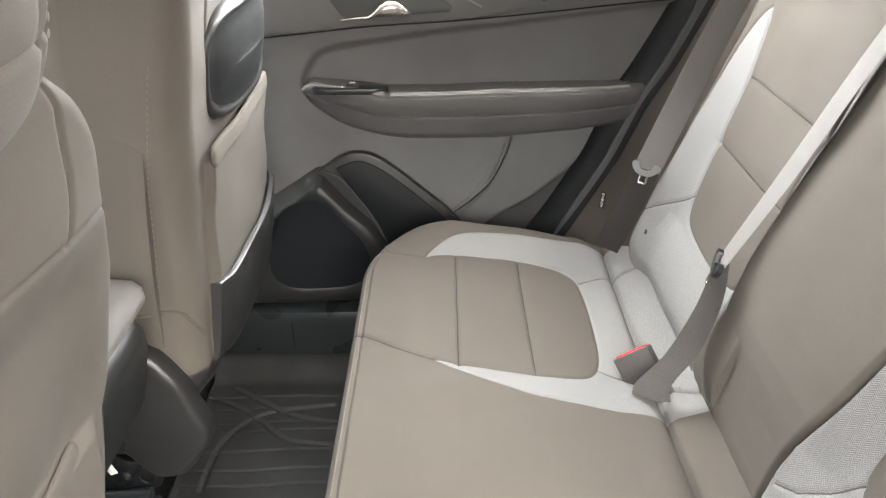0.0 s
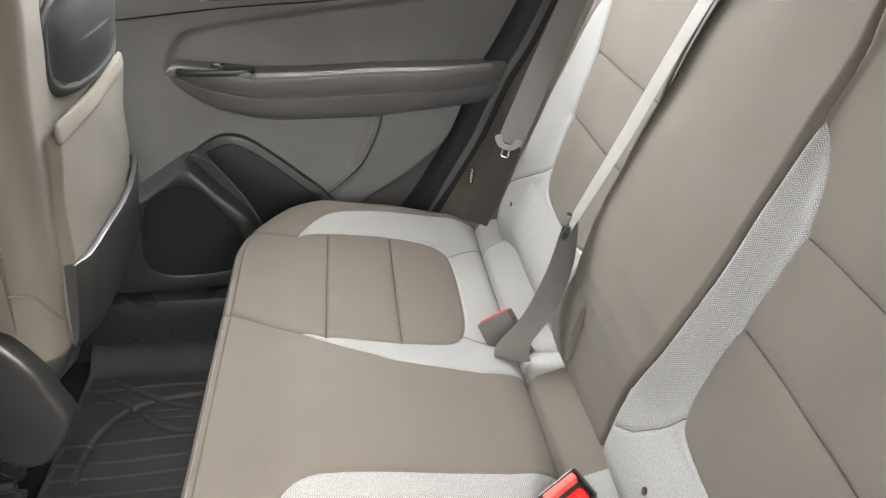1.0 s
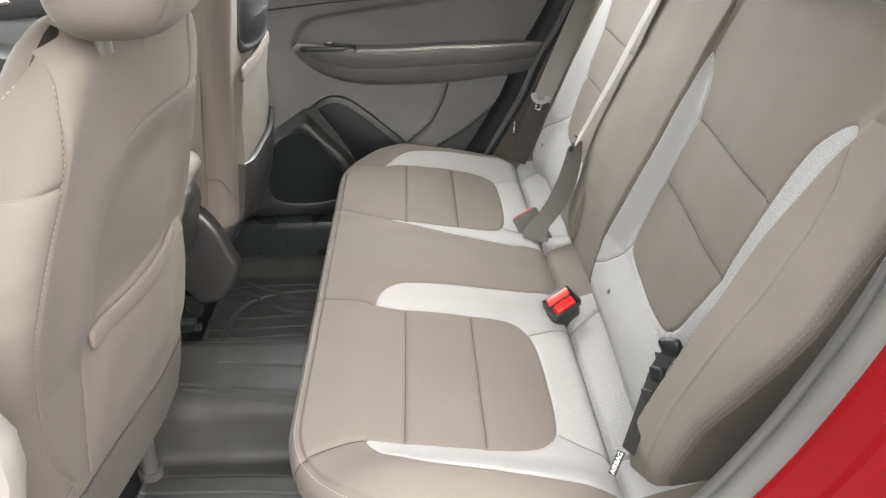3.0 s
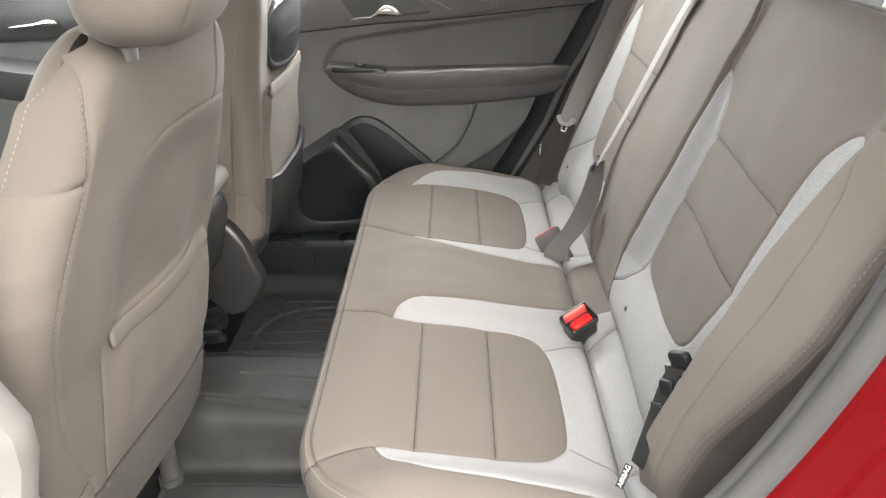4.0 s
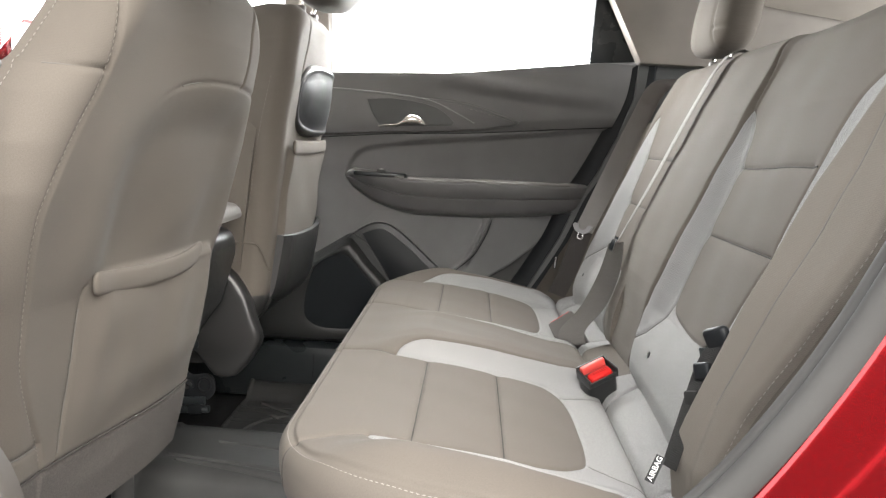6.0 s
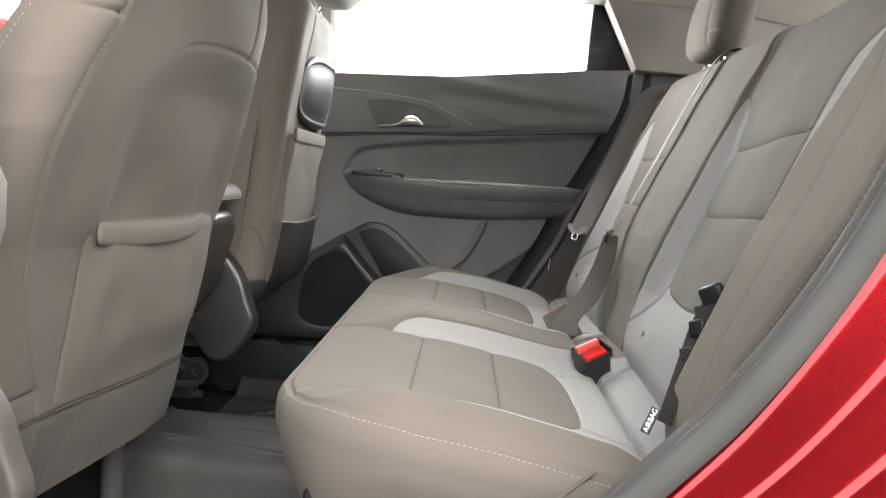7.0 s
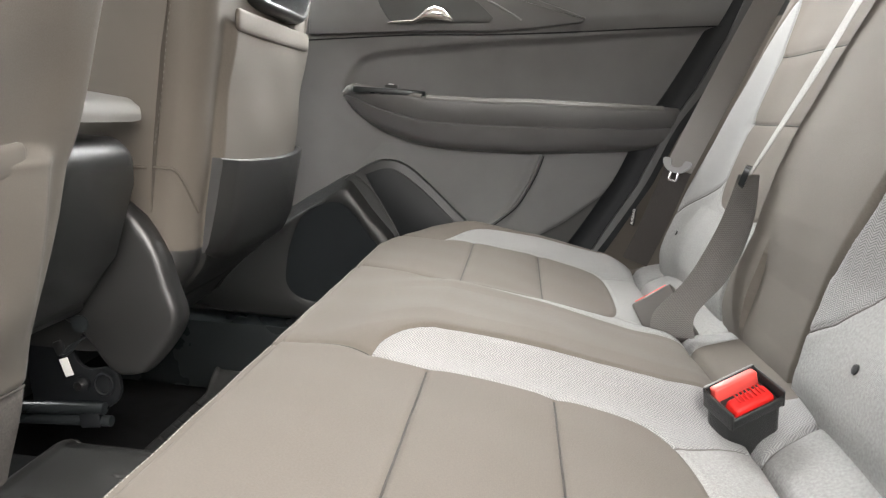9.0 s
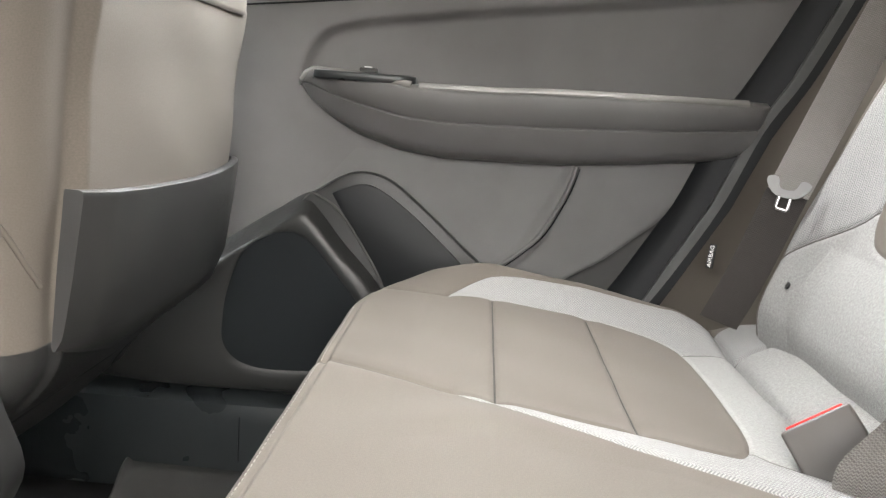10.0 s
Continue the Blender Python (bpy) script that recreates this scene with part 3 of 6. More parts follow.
    return BACK_FOOT + s2[..., None] * BACK_UP + q2[..., None] * np.array([0, 1.0, 0]) + (d - drop)[..., None] * BACK_OUT


def rear_seat():
    seat = thing("rear_bench_seat", (0.1, 0, 0.63), "taupe cloth rear bench seat with light grey herringbone inserts", "car seat")
    p, q = np.meshgrid(np.linspace(FRONT - 0.26, 0.40, 440), np.linspace(-SIDE - 0.24, SIDE + 0.24, 800), indexing="ij")
    a, P, uv = np.abs(q), None, np.stack([p, q], -1)
    P = cushion_place(p, q)
    u = np.where(q < 0, inside(p, a, CUSHION_U), inside(p, a, CUSHION_U_FAR))
    rear_arm = np.maximum.reduce([u, np.interp(a, [0.10, 0.178, 0.186, 0.205, 0.24, 0.42, 0.451, 0.475, 0.49, 0.56], [0.31, 0.302, 0.265, 0.226, 0.22, 0.22, 0.235, 0.270, 0.302, 0.31]) - p])
    near, far = np.where(q < 0, -9, 9), np.where(q > 0, -9, 9)

    def box(x0, x1, a0, a1):
        return np.maximum(np.maximum(x0 - p, p - x1), np.maximum(a0 - a, a - a1))

    patch = np.maximum.reduce([0.302 - p, a - (0.490 + 0.26 * np.clip(p - 0.302, 0, 0.07)), (0.178 - 0.6 * np.clip(p - 0.302, 0, 0.07)) - a])
    lip = np.maximum.reduce([0.302 - p, a - 0.575, 0.10 - a])
    pieces = []
    for side in (near, far):
        pieces += [("rear_arm", np.maximum(rear_arm, side), GREY_PLAIN, seat, "plain light grey cloth strip along the cushion's rear"),
                   ("seat_insert", np.maximum.reduce([u, side, a - 0.33]), GREY, seat, "light grey herringbone cloth insert"),
                   ("seat_insert", np.maximum(u, side), GREY, seat, "light grey herringbone cloth insert"),
                   ("seat_panel", np.maximum(box(0.022, 0.131, 0.15, 0.51), side), TAUPE, seat, ""),
                   ("seat_panel", np.maximum(box(0.131, 0.245, 0.15, 0.51), side), TAUPE, seat, ""),
                   ("rear_patch", np.maximum(patch, side), GREY_PLAIN, seat, "plain light grey cloth patch"),
                   ("corner_lip", np.maximum.reduce([lip, side, a - 0.35]), GREY, seat, "light grey herringbone cloth corner"),
                   ("corner_lip", np.maximum(lip, side), GREY, seat, "light grey herringbone cloth corner")]
    pieces.append(("cushion_cover", None, TAUPE, seat, ""))
    sheet_pieces(P, uv, pieces)
    # sewn seams, sunk in their folds; dark cords paint the gaps' shade
    for sign, inner in ((-1, CENTRE_SEAM), (1, FAR_SEAM)):
        for line in PANEL_SEAMS + ARM_SEAMS + TUCKS + [inner, OUTER_SEAM, [(0.302, 0.12), (0.302, 0.53)]]:
            line = np.array(line)
            at = np.linspace(0, 1, 60) * (len(line) - 1)
            lp, la = np.interp(at, np.arange(len(line)), line[:, 0]), np.interp(at, np.arange(len(line)), line[:, 1])
            tube("seam", cushion_place(lp, sign * la) + np.array([0, 0, 0.0002]), 0.0011, SEAM_GREY if line[0, 0] > 0.2 else SEAM_DARK, seat, "", seg=6)
    # stitched edge of the cushion
    edge_p, edge_q = [], []
    for t in np.linspace(0, 1, 60):
        edge_p.append(0.36 - t * (0.36 - FRONT - CORNER)), edge_q.append(-SIDE + 0.008)
    for t in np.linspace(0, math.pi / 2, 24)[1:]:
        edge_p.append(FRONT + CORNER - (CORNER - 0.008) * math.sin(t)), edge_q.append(-SIDE + CORNER - (CORNER - 0.008) * math.cos(t))
    for y in np.linspace(-SIDE + CORNER, SIDE - CORNER, 120)[1:]:
        edge_p.append(FRONT + 0.008), edge_q.append(y)
    edge = cushion_place(np.array(edge_p), np.array(edge_q))
    edge[:, 2] += 0.0001
    tube("side_seam", [(0.221, -0.6220, 0.760), (0.210, -0.6250, 0.752), (0.185, -0.6340, 0.733), (0.160, -0.6325, 0.714), (0.125, -0.6320, 0.695)], 0.0019, TAUPE_SIDE, seat, "sewn seam across the cushion's side", seg=6)
    stitches("edge_stitching", edge, THREAD, seat, 0.0040, 0.0022, 0.00055)
    # backrest
    q, s = np.meshgrid(np.linspace(-0.80, 0.80, 740), np.linspace(-0.05, TOP_S + 0.17, 400), indexing="ij")
    a = np.abs(q)
    P, uv = back_place(q, s), np.stack([s, q], -1)
    u = np.where(q < 0, inside(a, s, BACK_U), inside(a, s, BACK_U_FAR))
    rise = [0.055, 0.072, 0.105, 0.148, 0.17]
    low = np.maximum(u, s - np.where(q < 0, np.interp(a, [0.080, 0.118, 0.148, 0.172, 0.30, 0.442, 0.465, 0.475, 0.5], rise + [0.148, 0.10, 0.05, 0.05]), np.interp(a, [0.115, 0.138, 0.164, 0.188, 0.30, 0.43, 0.47, 0.53, 0.56], rise + [0.172, 0.140, 0.088, 0.08])))

    def bbox(s0, s1, a0, a1):
        return np.maximum(np.maximum(s0 - s, s - s1), np.maximum(a0 - a, a - a1))

    pieces = []
    for k, side in enumerate((np.where(q < 0, -9, 9), np.where(q > 0, -9, 9))):
        pieces += [("lower_insert", np.maximum(low, side), GREY_PLAIN, seat, "plain light grey cloth insert"),
                   ("back_insert", np.maximum.reduce([u, side, a - 0.33]), GREY, seat, "light grey herringbone cloth insert"),
                   ("back_insert", np.maximum(u, side), GREY, seat, "light grey herringbone cloth insert"),
                   ("back_panel", np.maximum(bbox(0.09, 0.262, 0.15, 0.52), side), TAUPE, seat, ""),
                   ("back_panel", np.maximum(bbox(0.262, 0.370, 0.15, 0.54), side), TAUPE, seat, "")]
    pieces += [("side_bolster", 0.612 - q, TAUPE_SIDE, seat, ""), ("side_bolster", back_edge(q, s) + 0.004 + q, TAUPE_SIDE, seat, ""), ("bolster_face", np.maximum(back_crest(s) - 0.004 + q, s - 0.50), TAUPE_LIT, seat, "smooth taupe bolster, lightened for daylight"),
               ("backrest", q - split(s), TAUPE, seat, "narrow folding part of the backrest"), ("backrest", None, TAUPE, seat, "wide folding part of the backrest")]
    sheet_pieces(P, uv, pieces)
    for sign in (-1, 1):
        for line in [[(0.178, 0.262), (0.494 if sign < 0 else 0.444, 0.262)], [(0.184, 0.370), (0.508 if sign < 0 else 0.454, 0.370)]] + ([GREY_SEAM_IN, GREY_SEAM_OUT] if sign < 0 else [GREY_SEAM_FAR]):
            line = np.array(line)
            at = np.linspace(0, 1, 50) * (len(line) - 1)
            la, ls = np.interp(at, np.arange(len(line)), line[:, 0]), np.interp(at, np.arange(len(line)), line[:, 1])
            tube("seam", back_place(sign * la, ls) + BACK_OUT * 0.0002, 0.0011, SEAM_GREY if ls[0] < 0.2 else SEAM_DARK, seat, "", seg=6)
        if sign < 0:
            line = np.array(BOLSTER_SEAM[1:])
            at = np.linspace(0, 1, 50) * (len(line) - 1)
            la, ls = np.interp(at, np.arange(len(line)), line[:, 0]), np.interp(at, np.arange(len(line)), line[:, 1])
            tube("seam", back_place(-la, ls) - BACK_OUT * 0.0001, 0.0010, SEAM_GREY, seat, "", seg=6)
        ss = np.linspace(0.02, 0.56, 60)
        qq = sign * (back_edge(sign * np.ones(60), ss) + (0.001 if sign < 0 else 0.012))
        line = back_place(qq, ss)
        stitches("bolster_stitching", line + BACK_OUT * 0.001, THREAD, seat, 0.0045, 0.0030, 0.0006)
    for y, h in ((-0.192, 0.060), (0.497, 0.062)):
        at = back_place(np.array([y]), np.array([h]), False)[0]
        tube("eyelet", [at - BACK_OUT * 0.006, at + BACK_OUT * 0.0015], 0.0045, BLACK, seat, "small black eyelet", seg=16)
    # padded end of the seat beside the far door
    rings = []
    for z in np.linspace(0.70, 1.20, 22):
        x = float(np.interp(z, [0.66, 0.789, 0.89, 0.995, 1.066, 1.164, 1.26], [0.205, 0.280, 0.335, 0.377, 0.419, 0.463, 0.50]))
        rings.append([(x, 0.690, z), (x + 0.004, 0.676, z), (x + 0.020, 0.650, z), (x + 0.038, 0.618, z), (x + 0.062, 0.585, z), (x + 0.10, 0.55, z), (x + 0.12, 0.62, z), (x + 0.05, 0.69, z)])
    loft("end_panel", rings, TAUPE_SIDE, seat, "taupe cloth end of the seat", sharp=60)
    # back and underside, closed
    block("seat_pan", (0.42, 1.16, 0.10), (0.13, 0, 0.66), CARPET, seat, "black seat underside", bevel=0.02)
    top, foot = BACK_FOOT + BACK_UP * 0.57 - BACK_OUT * 0.10, BACK_FOOT - BACK_OUT * 0.10
    mid = (top + foot) / 2
    block("back_board", (0.03, 1.18, 0.60), tuple(mid), SEAT_CARPET, seat, "grey carpeted back board", 0.01, (0, math.degrees(BACK_LEAN), 0))
    return seat


rear_seat()


def headrest(at, width, height, depth, lean, mat, label, group, post=0.0, shift=0.0):
    """A padded head restraint with its two steel posts; at: the middle of its underside."""
    rest = thing("headrest", at, label, "headrest", group)
    nu, nv = 120, 64
    verts, faces = [], []
    for i in range(nv + 1):
        f = math.pi * (i / nv) - math.pi / 2
        cz, rz = math.sin(f), math.cos(f)
        for j in range(nu):
            g = 2 * math.pi * j / nu
            ex = lambda v, n: math.copysign(abs(v) ** (2 / n), v)
            x, y = depth / 2 * ex(math.cos(g), 2.6) * ex(rz, 3.2), width / 2 * ex(math.sin(g), 3.4) * ex(rz, 3.2)
            z = height / 2 * (1 + ex(cz, 3.2))
            sink = 0.004 * math.exp(-(((abs(y) - width * (0.30 + 0.10 * (z / height - 0.5) ** 2)) / 0.0035) ** 2)) + 0.004 * math.exp(-(((z - height * 0.30) / 0.0035) ** 2)) * (abs(y) > width * 0.30 or x > 0)
            verts.append((at[0] + x * (1 - sink * 16) + lean * z, at[1] + y, at[2] + z - sink * 0.5))
    for i in range(nv):
        for j in range(nu):
            faces.append((i * nu + j, i * nu + (j + 1) % nu, (i + 1) * nu + (j + 1) % nu, (i + 1) * nu + j))
    raw("cushion", verts, faces, mat, rest, "", [(v[1], v[2]) for v in verts])
    for s in (-1, 1):
        line = []
        for z in np.linspace(height * 0.28, height * 0.9, 24):
            y = s * (width * 0.30 + 0.009 + width * 0.10 * (z / height - 0.5) ** 2)
            rz = max(0.0, 1 - abs(2 * z / height - 1) ** 3.2) ** (1 / 3.2)
            x = depth / 2 * rz * max(0.0, 1 - (abs(y) / (width / 2 * max(rz, 0.01))) ** 3.4) ** (1 / 2.6)
            line.append((at[0] + x + lean * z + 0.0004, at[1] + y, at[2] + z))
        stitches("seam_stitching", line, THREAD, rest, 0.0045, 0.0035, 0.0007)
    for s in (-1, 1):
        y = at[1] + shift + s * width * 0.21
        tube("post", [(at[0] - 0.065 + post, y, at[2] - 0.09), (at[0] - 0.045 + post, y, at[2] - 0.02), (at[0] - 0.035 + post, y, at[2] + 0.03)], 0.005, CHROME, rest, "chrome post")
        gx, gz = at[0] - 0.040 + post, at[2] - 0.008
        loft("post_guide", [[(gx + 0.010 * a * math.cos(g), y + 0.013 * a * math.sin(g), gz + h) for g in np.linspace(0, 2 * math.pi, 24, endpoint=False)] for a, h in ((1.0, -0.012), (1.0, 0.002), (0.92, 0.004), (0.7, 0.005))], TAUPE_PLASTIC, rest, "taupe plastic guide")
    return rest


headrest((0.575, 0.375, 1.338), 0.25, 0.17, 0.10, 0.12, TAUPE, "taupe cloth headrest on the rear seat", "rear headrests", 0.05)
headrest((0.64, -0.33, 1.405), 0.25, 0.17, 0.10, 0.12, TAUPE, "taupe cloth headrest on the rear seat", "rear headrests", 0.05)


# ---- front seats ----
def seat_top(driver):
    return 1.316 if driver else 1.365


def front_back_x(z, driver=True):
    if not driver:
        return np.interp(z, [0.60, 0.66, 0.80, 0.92, 1.10, 1.20, 1.30, 1.37], [-0.335, -0.330, -0.320, -0.309, -0.292, -0.280, -0.268, -0.264])
    return np.interp(z, [0.60, 0.66, 0.72, 0.80, 0.92, 0.96, 1.05, 1.177, 1.235, 1.30], [-0.425, -0.412, -0.403, -0.392, -0.376, -0.364, -0.338, -0.306, -0.290, -0.278])


def outer_half(z, driver):
    if driver:
        return np.interp(z, [0.60, 0.75, 0.85, 0.95, 1.05, 1.10, 1.15, 1.20, 1.25, 1.32], [0.22, 0.235, 0.258, 0.275, 0.280, 0.270, 0.246, 0.214, 0.184, 0.150])
    return np.interp(z, [0.6, 0.75, 0.85, 0.95, 1.05, 1.12, 1.20, 1.3], [0.22, 0.235, 0.258, 0.268, 0.278, 0.268, 0.245, 0.225])


def front_place(q, z, driver, extra=None):
    """The rear skin of a front seat: q from the seat's middle outward (plus: towards the door)."""
    a = np.abs(q)
    inner = [0.272, 0.276, 0.298, 0.308, 0.290, 0.240, 0.205] if driver else [0.225, 0.232, 0.232, 0.236, 0.245, 0.25, 0.245]
    half = np.where(q < 0, np.interp(z, [0.66, 0.75, 0.87, 0.95, 1.10, 1.20, 1.3], inner),
                    outer_half(z, driver))
    d = np.where(q > 0, -0.006 if driver else -0.020, 0.0) * (q / 0.25) ** 2
    if driver:
        d = d + 0.026 * smooth(0.12, -0.16, q)
        f = inside(q, z, np.vstack([ARCH, [(0.10, 0.80), (-0.40, 0.80)]]))
        fade = smooth(0.21, 0.14, q) * smooth(0.86, 0.97, z)
        d = d + fade * (np.where(f > 0, 0.006 * np.exp(-((f / 0.06) ** 2)), 0.006) * (0.3 + 0.7 * smooth(-0.30, -0.17, q)) - 0.016 * smooth(0.003, -0.075, f) * (0.25 + 0.75 * smooth(-0.29, -0.17, q)))
        d = d + groove(away(q, z, ARCH), 0.003, 0.003) * smooth(-0.27, -0.22, q) * smooth(0.09, -0.02, q)
    for line in SEAT_SEAMS:
        d = d + groove(away(q, z, line), 0.004, 0.0032)
    if extra is not None:
        d = d + extra
    bend = np.where(q > 0, 0.055 if driver else 0.085, 0.075)
    dx, dy = z - (seat_top(driver) - bend), a - (half - bend)
    h = np.hypot(np.maximum(dx, 0), np.maximum(dy, 0))
    sd = h + np.minimum(np.maximum(dx, dy), 0) - bend
    both = (dx > 0) & (dy > 0)
    nz = np.where(both, dx / np.maximum(h, 1e-9), np.where(dx > dy, 1.0, 0.0))
    nq = np.where(both, dy / np.maximum(h, 1e-9), np.where(dx > dy, 0.0, 1.0)) * np.sign(q)
    z2, q2, drop = drape(z, q, sd, nz, nq, np.where(q > 0, 0.045 if driver else 0.034, 0.034))
    d = d + 0.0015 * np.sin(q * 31 + z * 17) * np.sin(z * 27)
    return front_back_x(z2, driver) + d - drop, q2, z2


ARCH = spline([(-0.40, 1.140), (-0.30, 1.163), (-0.20, 1.178), (-0.09, 1.184), (0.0, 1.177), (0.06, 1.155), (0.108, 1.108), (0.130, 1.05), (0.130, 1.0), (0.118, 0.94)], 4)
EDGE_SEAM = [(0.148, 0.60), (0.149, 0.714), (0.160, 0.754), (0.188, 0.80), (0.213, 0.863), (0.222, 0.925), (0.238, 1.0), (0.240, 1.045), (0.218, 1.11), (0.188, 1.175), (0.175, 1.247), (0.160, 1.30), (0.15, 1.36)]
SEAT_SEAMS = [spline(EDGE_SEAM, 3),
              [(0.187, 1.178), (0.40, 1.178)], spline([(-0.14, 1.36), (-0.15, 1.28), (-0.155, 1.22), (-0.15, 1.183)], 4)]


def front_seat(side, middle, label):
    """side: -1 for the seat whose door is on the minus y side, 1 for the other."""
    seat = thing("front_seat", (-0.5, middle, 0.42), label, "car seat", "front seats")
    driver = side < 0
    q, z = np.meshgrid(np.linspace(-0.36, 0.345 if driver else 0.33, 300), np.linspace(0.60 if driver else 0.655, seat_top(driver) + 0.055, 280), indexing="ij")
    if driver:
        q = np.minimum(q, outer_half(z, True) + 0.060 - 0.058 * smooth(1.25, 1.335, z))
        z = np.minimum(z, seat_top(True) + 0.055 - 0.047 * smooth(0.05, 0.13, q))
    extra = np.zeros(q.shape)
    if driver:
        # cloth pocket, its hem laid over the top edge
        wide = smooth(0.122, 0.06, q) * smooth(-0.262, -0.225, q) * smooth(0.71, 0.80, z)
        extra = extra + wide * 0.014 * smooth(0.945, 0.925, z) + groove(away(q, z, [(0.116, 0.93), (0.114, 0.80), (0.116, 0.70)]), 0.003, 0.003)
        extra = extra + groove(away(q, z, [(0.158, 0.752), (0.40, 0.752)]), 0.004, 0.003)
        extra = extra + 0.0014 * np.sin(q * 60 + z * 10) * smooth(0.92, 0.85, z) * wide + 0.0025 * np.sin(q * 23 + 1.0) * np.sin(z * 30) * wide
    else:
        wide = smooth(0.205, 0.185, q) * smooth(-0.19, -0.175, q)
        extra = extra + wide * 0.014 * smooth(1.095, 1.085, z) - 0.003 * wide * np.exp(-(((z - 1.01) / 0.04) ** 2))
    if not driver:
        extra = extra - 0.012 * smooth(0.85, 0.80, z) * smooth(-0.19, -0.17, q) - 0.10 * smooth(0.79, 0.64, z)
    foot = np.interp(q, [-0.30, 0.0, 0.25], [0.700, 0.707, 0.716])
    extra = extra + groove(np.abs(z - foot), 0.004, 0.004)
    x, y, zz = front_place(q, z, driver, extra)
    P, uv = np.stack([x, middle + side * y, zz], -1), np.stack([z, q], -1)
    pieces = [("carpet_strip", np.maximum(z - foot, np.abs(q) - 0.34), SEAT_CARPET, seat, "grey carpet strip")] if driver else [("carpet_strip", np.maximum(z - 0.800, np.abs(q) - 0.34), SHIELD, seat, "dark grey plastic lower edge of the back")]
    if driver:
        pocket = np.maximum(np.abs(q + 0.068) - 0.183, np.maximum(z - 0.932, foot - z))
        pieces += [("seat_pocket", pocket, TAUPE, seat, "")]
    else:
        pieces += [("seat_pocket", np.maximum(np.abs(q) - 0.178, np.maximum(z - 1.072, 0.91 - z)), TAUPE, seat, "")]
    rim = np.interp(z, [p[1] for p in EDGE_SEAM], [p[0] for p in EDGE_SEAM])
    pieces += [("shoulder_panel", np.maximum(1.178 - z, rim - q), TAUPE_SIDE, seat, ""), ("side_bolster", rim - q, TAUPE, seat, ""),
               ("back_cover", None, TAUPE, seat, "")]
    sheet_pieces(P, uv, pieces)
    # front half of the backrest, tapering forward past the piped edge
    rings = []
    for deep, shrink in ((0.066, 1.0), (0.074, 1.01), (0.088, 0.99), (0.10, 0.90), (0.11, 0.74)) if driver else ((0.050, 1.0), (0.08, 1.01), (0.12, 1.01), (0.17, 0.99), (0.21, 0.93), (0.235, 0.80)):
        ring = []
        for k in range(60):
            g = 2 * math.pi * k / 60
            cq, cz = math.copysign(abs(math.cos(g)) ** 0.55, math.cos(g)), math.copysign(abs(math.sin(g)) ** 0.55, math.sin(g))
            zz = (seat_top(driver) - 0.32) + 0.318 * cz * (1 - (1 - shrink) * 0.4)
            wide = float(outer_half(zz, True)) if driver else float(np.interp(zz, [0.6, 0.75, 0.95, 1.10, 1.20, 1.3], [0.233, 0.246, 0.252, 0.256, 0.240, 0.22]))
            qq = wide * cq * shrink * ((0.93 if driver else 0.985) if cq < 0 else (1.0 if driver else 0.96))
            ring.append((float(front_back_x(zz, driver)) - deep, middle + side * qq, zz))
        rings.append(ring)
    loft("front_pad", rings, TAUPE_SIDE, seat, "")
    zz = np.linspace(0.72 if driver else 0.88, 1.285, 70)
    sq = np.interp(zz, [0.7, 0.75, 0.95, 1.08, 1.16, 1.22, 1.26, 1.285], [0.235, 0.24, 0.272, 0.272, 0.252, 0.225, 0.18, 0.13]) + 0.020
    if driver:
        zz = np.linspace(0.72, 1.285, 80)
        sq = outer_half(zz, True) + 0.050 - 0.040 * smooth(1.25, 1.335, zz)
    x, y, z2 = front_place(sq, zz, driver)
    stitches("piping_stitching", np.stack([x + 0.001, middle + side * (y + 0.001), z2 + 0.0006], 1), THREAD, seat, 0.0042, 0.0030, 0.0006)
    for seam in SEAT_SEAMS[:1]:
        sq, sz = np.array(seam).T
        for off in (0.006,):
            x, y, z2 = front_place(sq + off, sz, driver)
            keep = (sz < 1.30) & (sz > (0.715 if driver else 0.92))
            stitches("seam_stitching", np.stack([x + 0.001, middle + side * y, z2], 1)[keep], SEAM_THREAD, seat, 0.0040, 0.0030, 0.00055)
    if driver:
        lines = [ARCH[(ARCH[:, 0] > -0.26) & (ARCH[:, 0] < 0.02)], np.array([(0.187, 1.178), (0.22, 1.178), (0.25, 1.178)]), SEAT_SEAMS[2], np.array([(0.116, 0.905), (0.114, 0.80), (0.115, 0.725)]), np.array([(0.160, 0.752), (0.20, 0.752), (0.232, 0.752)])]
        for line in lines:
            at = np.linspace(0, 1, 40) * (len(line) - 1)
            lq, lz = np.interp(at, np.arange(len(line)), line[:, 0]), np.interp(at, np.arange(len(line)), line[:, 1])
            x, y, z2 = front_place(lq, lz, True, groove(np.zeros(40), 0.003, 0.003))
            tube("seam", np.stack([x + 0.0022, middle + side * y, z2], 1), 0.0008, SEAM_GREY, seat, "", seg=6)
        lq = np.linspace(-0.25, 0.225, 50)
        x, y, z2 = front_place(lq, np.interp(lq, [-0.30, 0.0, 0.25], [0.702, 0.709, 0.718]), True)
        tube("carpet_seam", np.stack([x + 0.0004, middle + side * y, z2], 1), 0.0016, SEAM_DARK, seat, "dark seam over the carpet strip", seg=6)
    # seat base, cushion and rails
    block("seat_cushion", (0.46, 0.50 if driver else 0.40, 0.15), (-0.77, middle + (0 if driver else 0.04), 0.70), TAUPE, seat, "", 0.05, segments=4)
    block("seat_frame", (0.40, 0.40, 0.07), (-0.82, middle, 0.56), BLACK, seat, "black steel seat frame", 0.01)
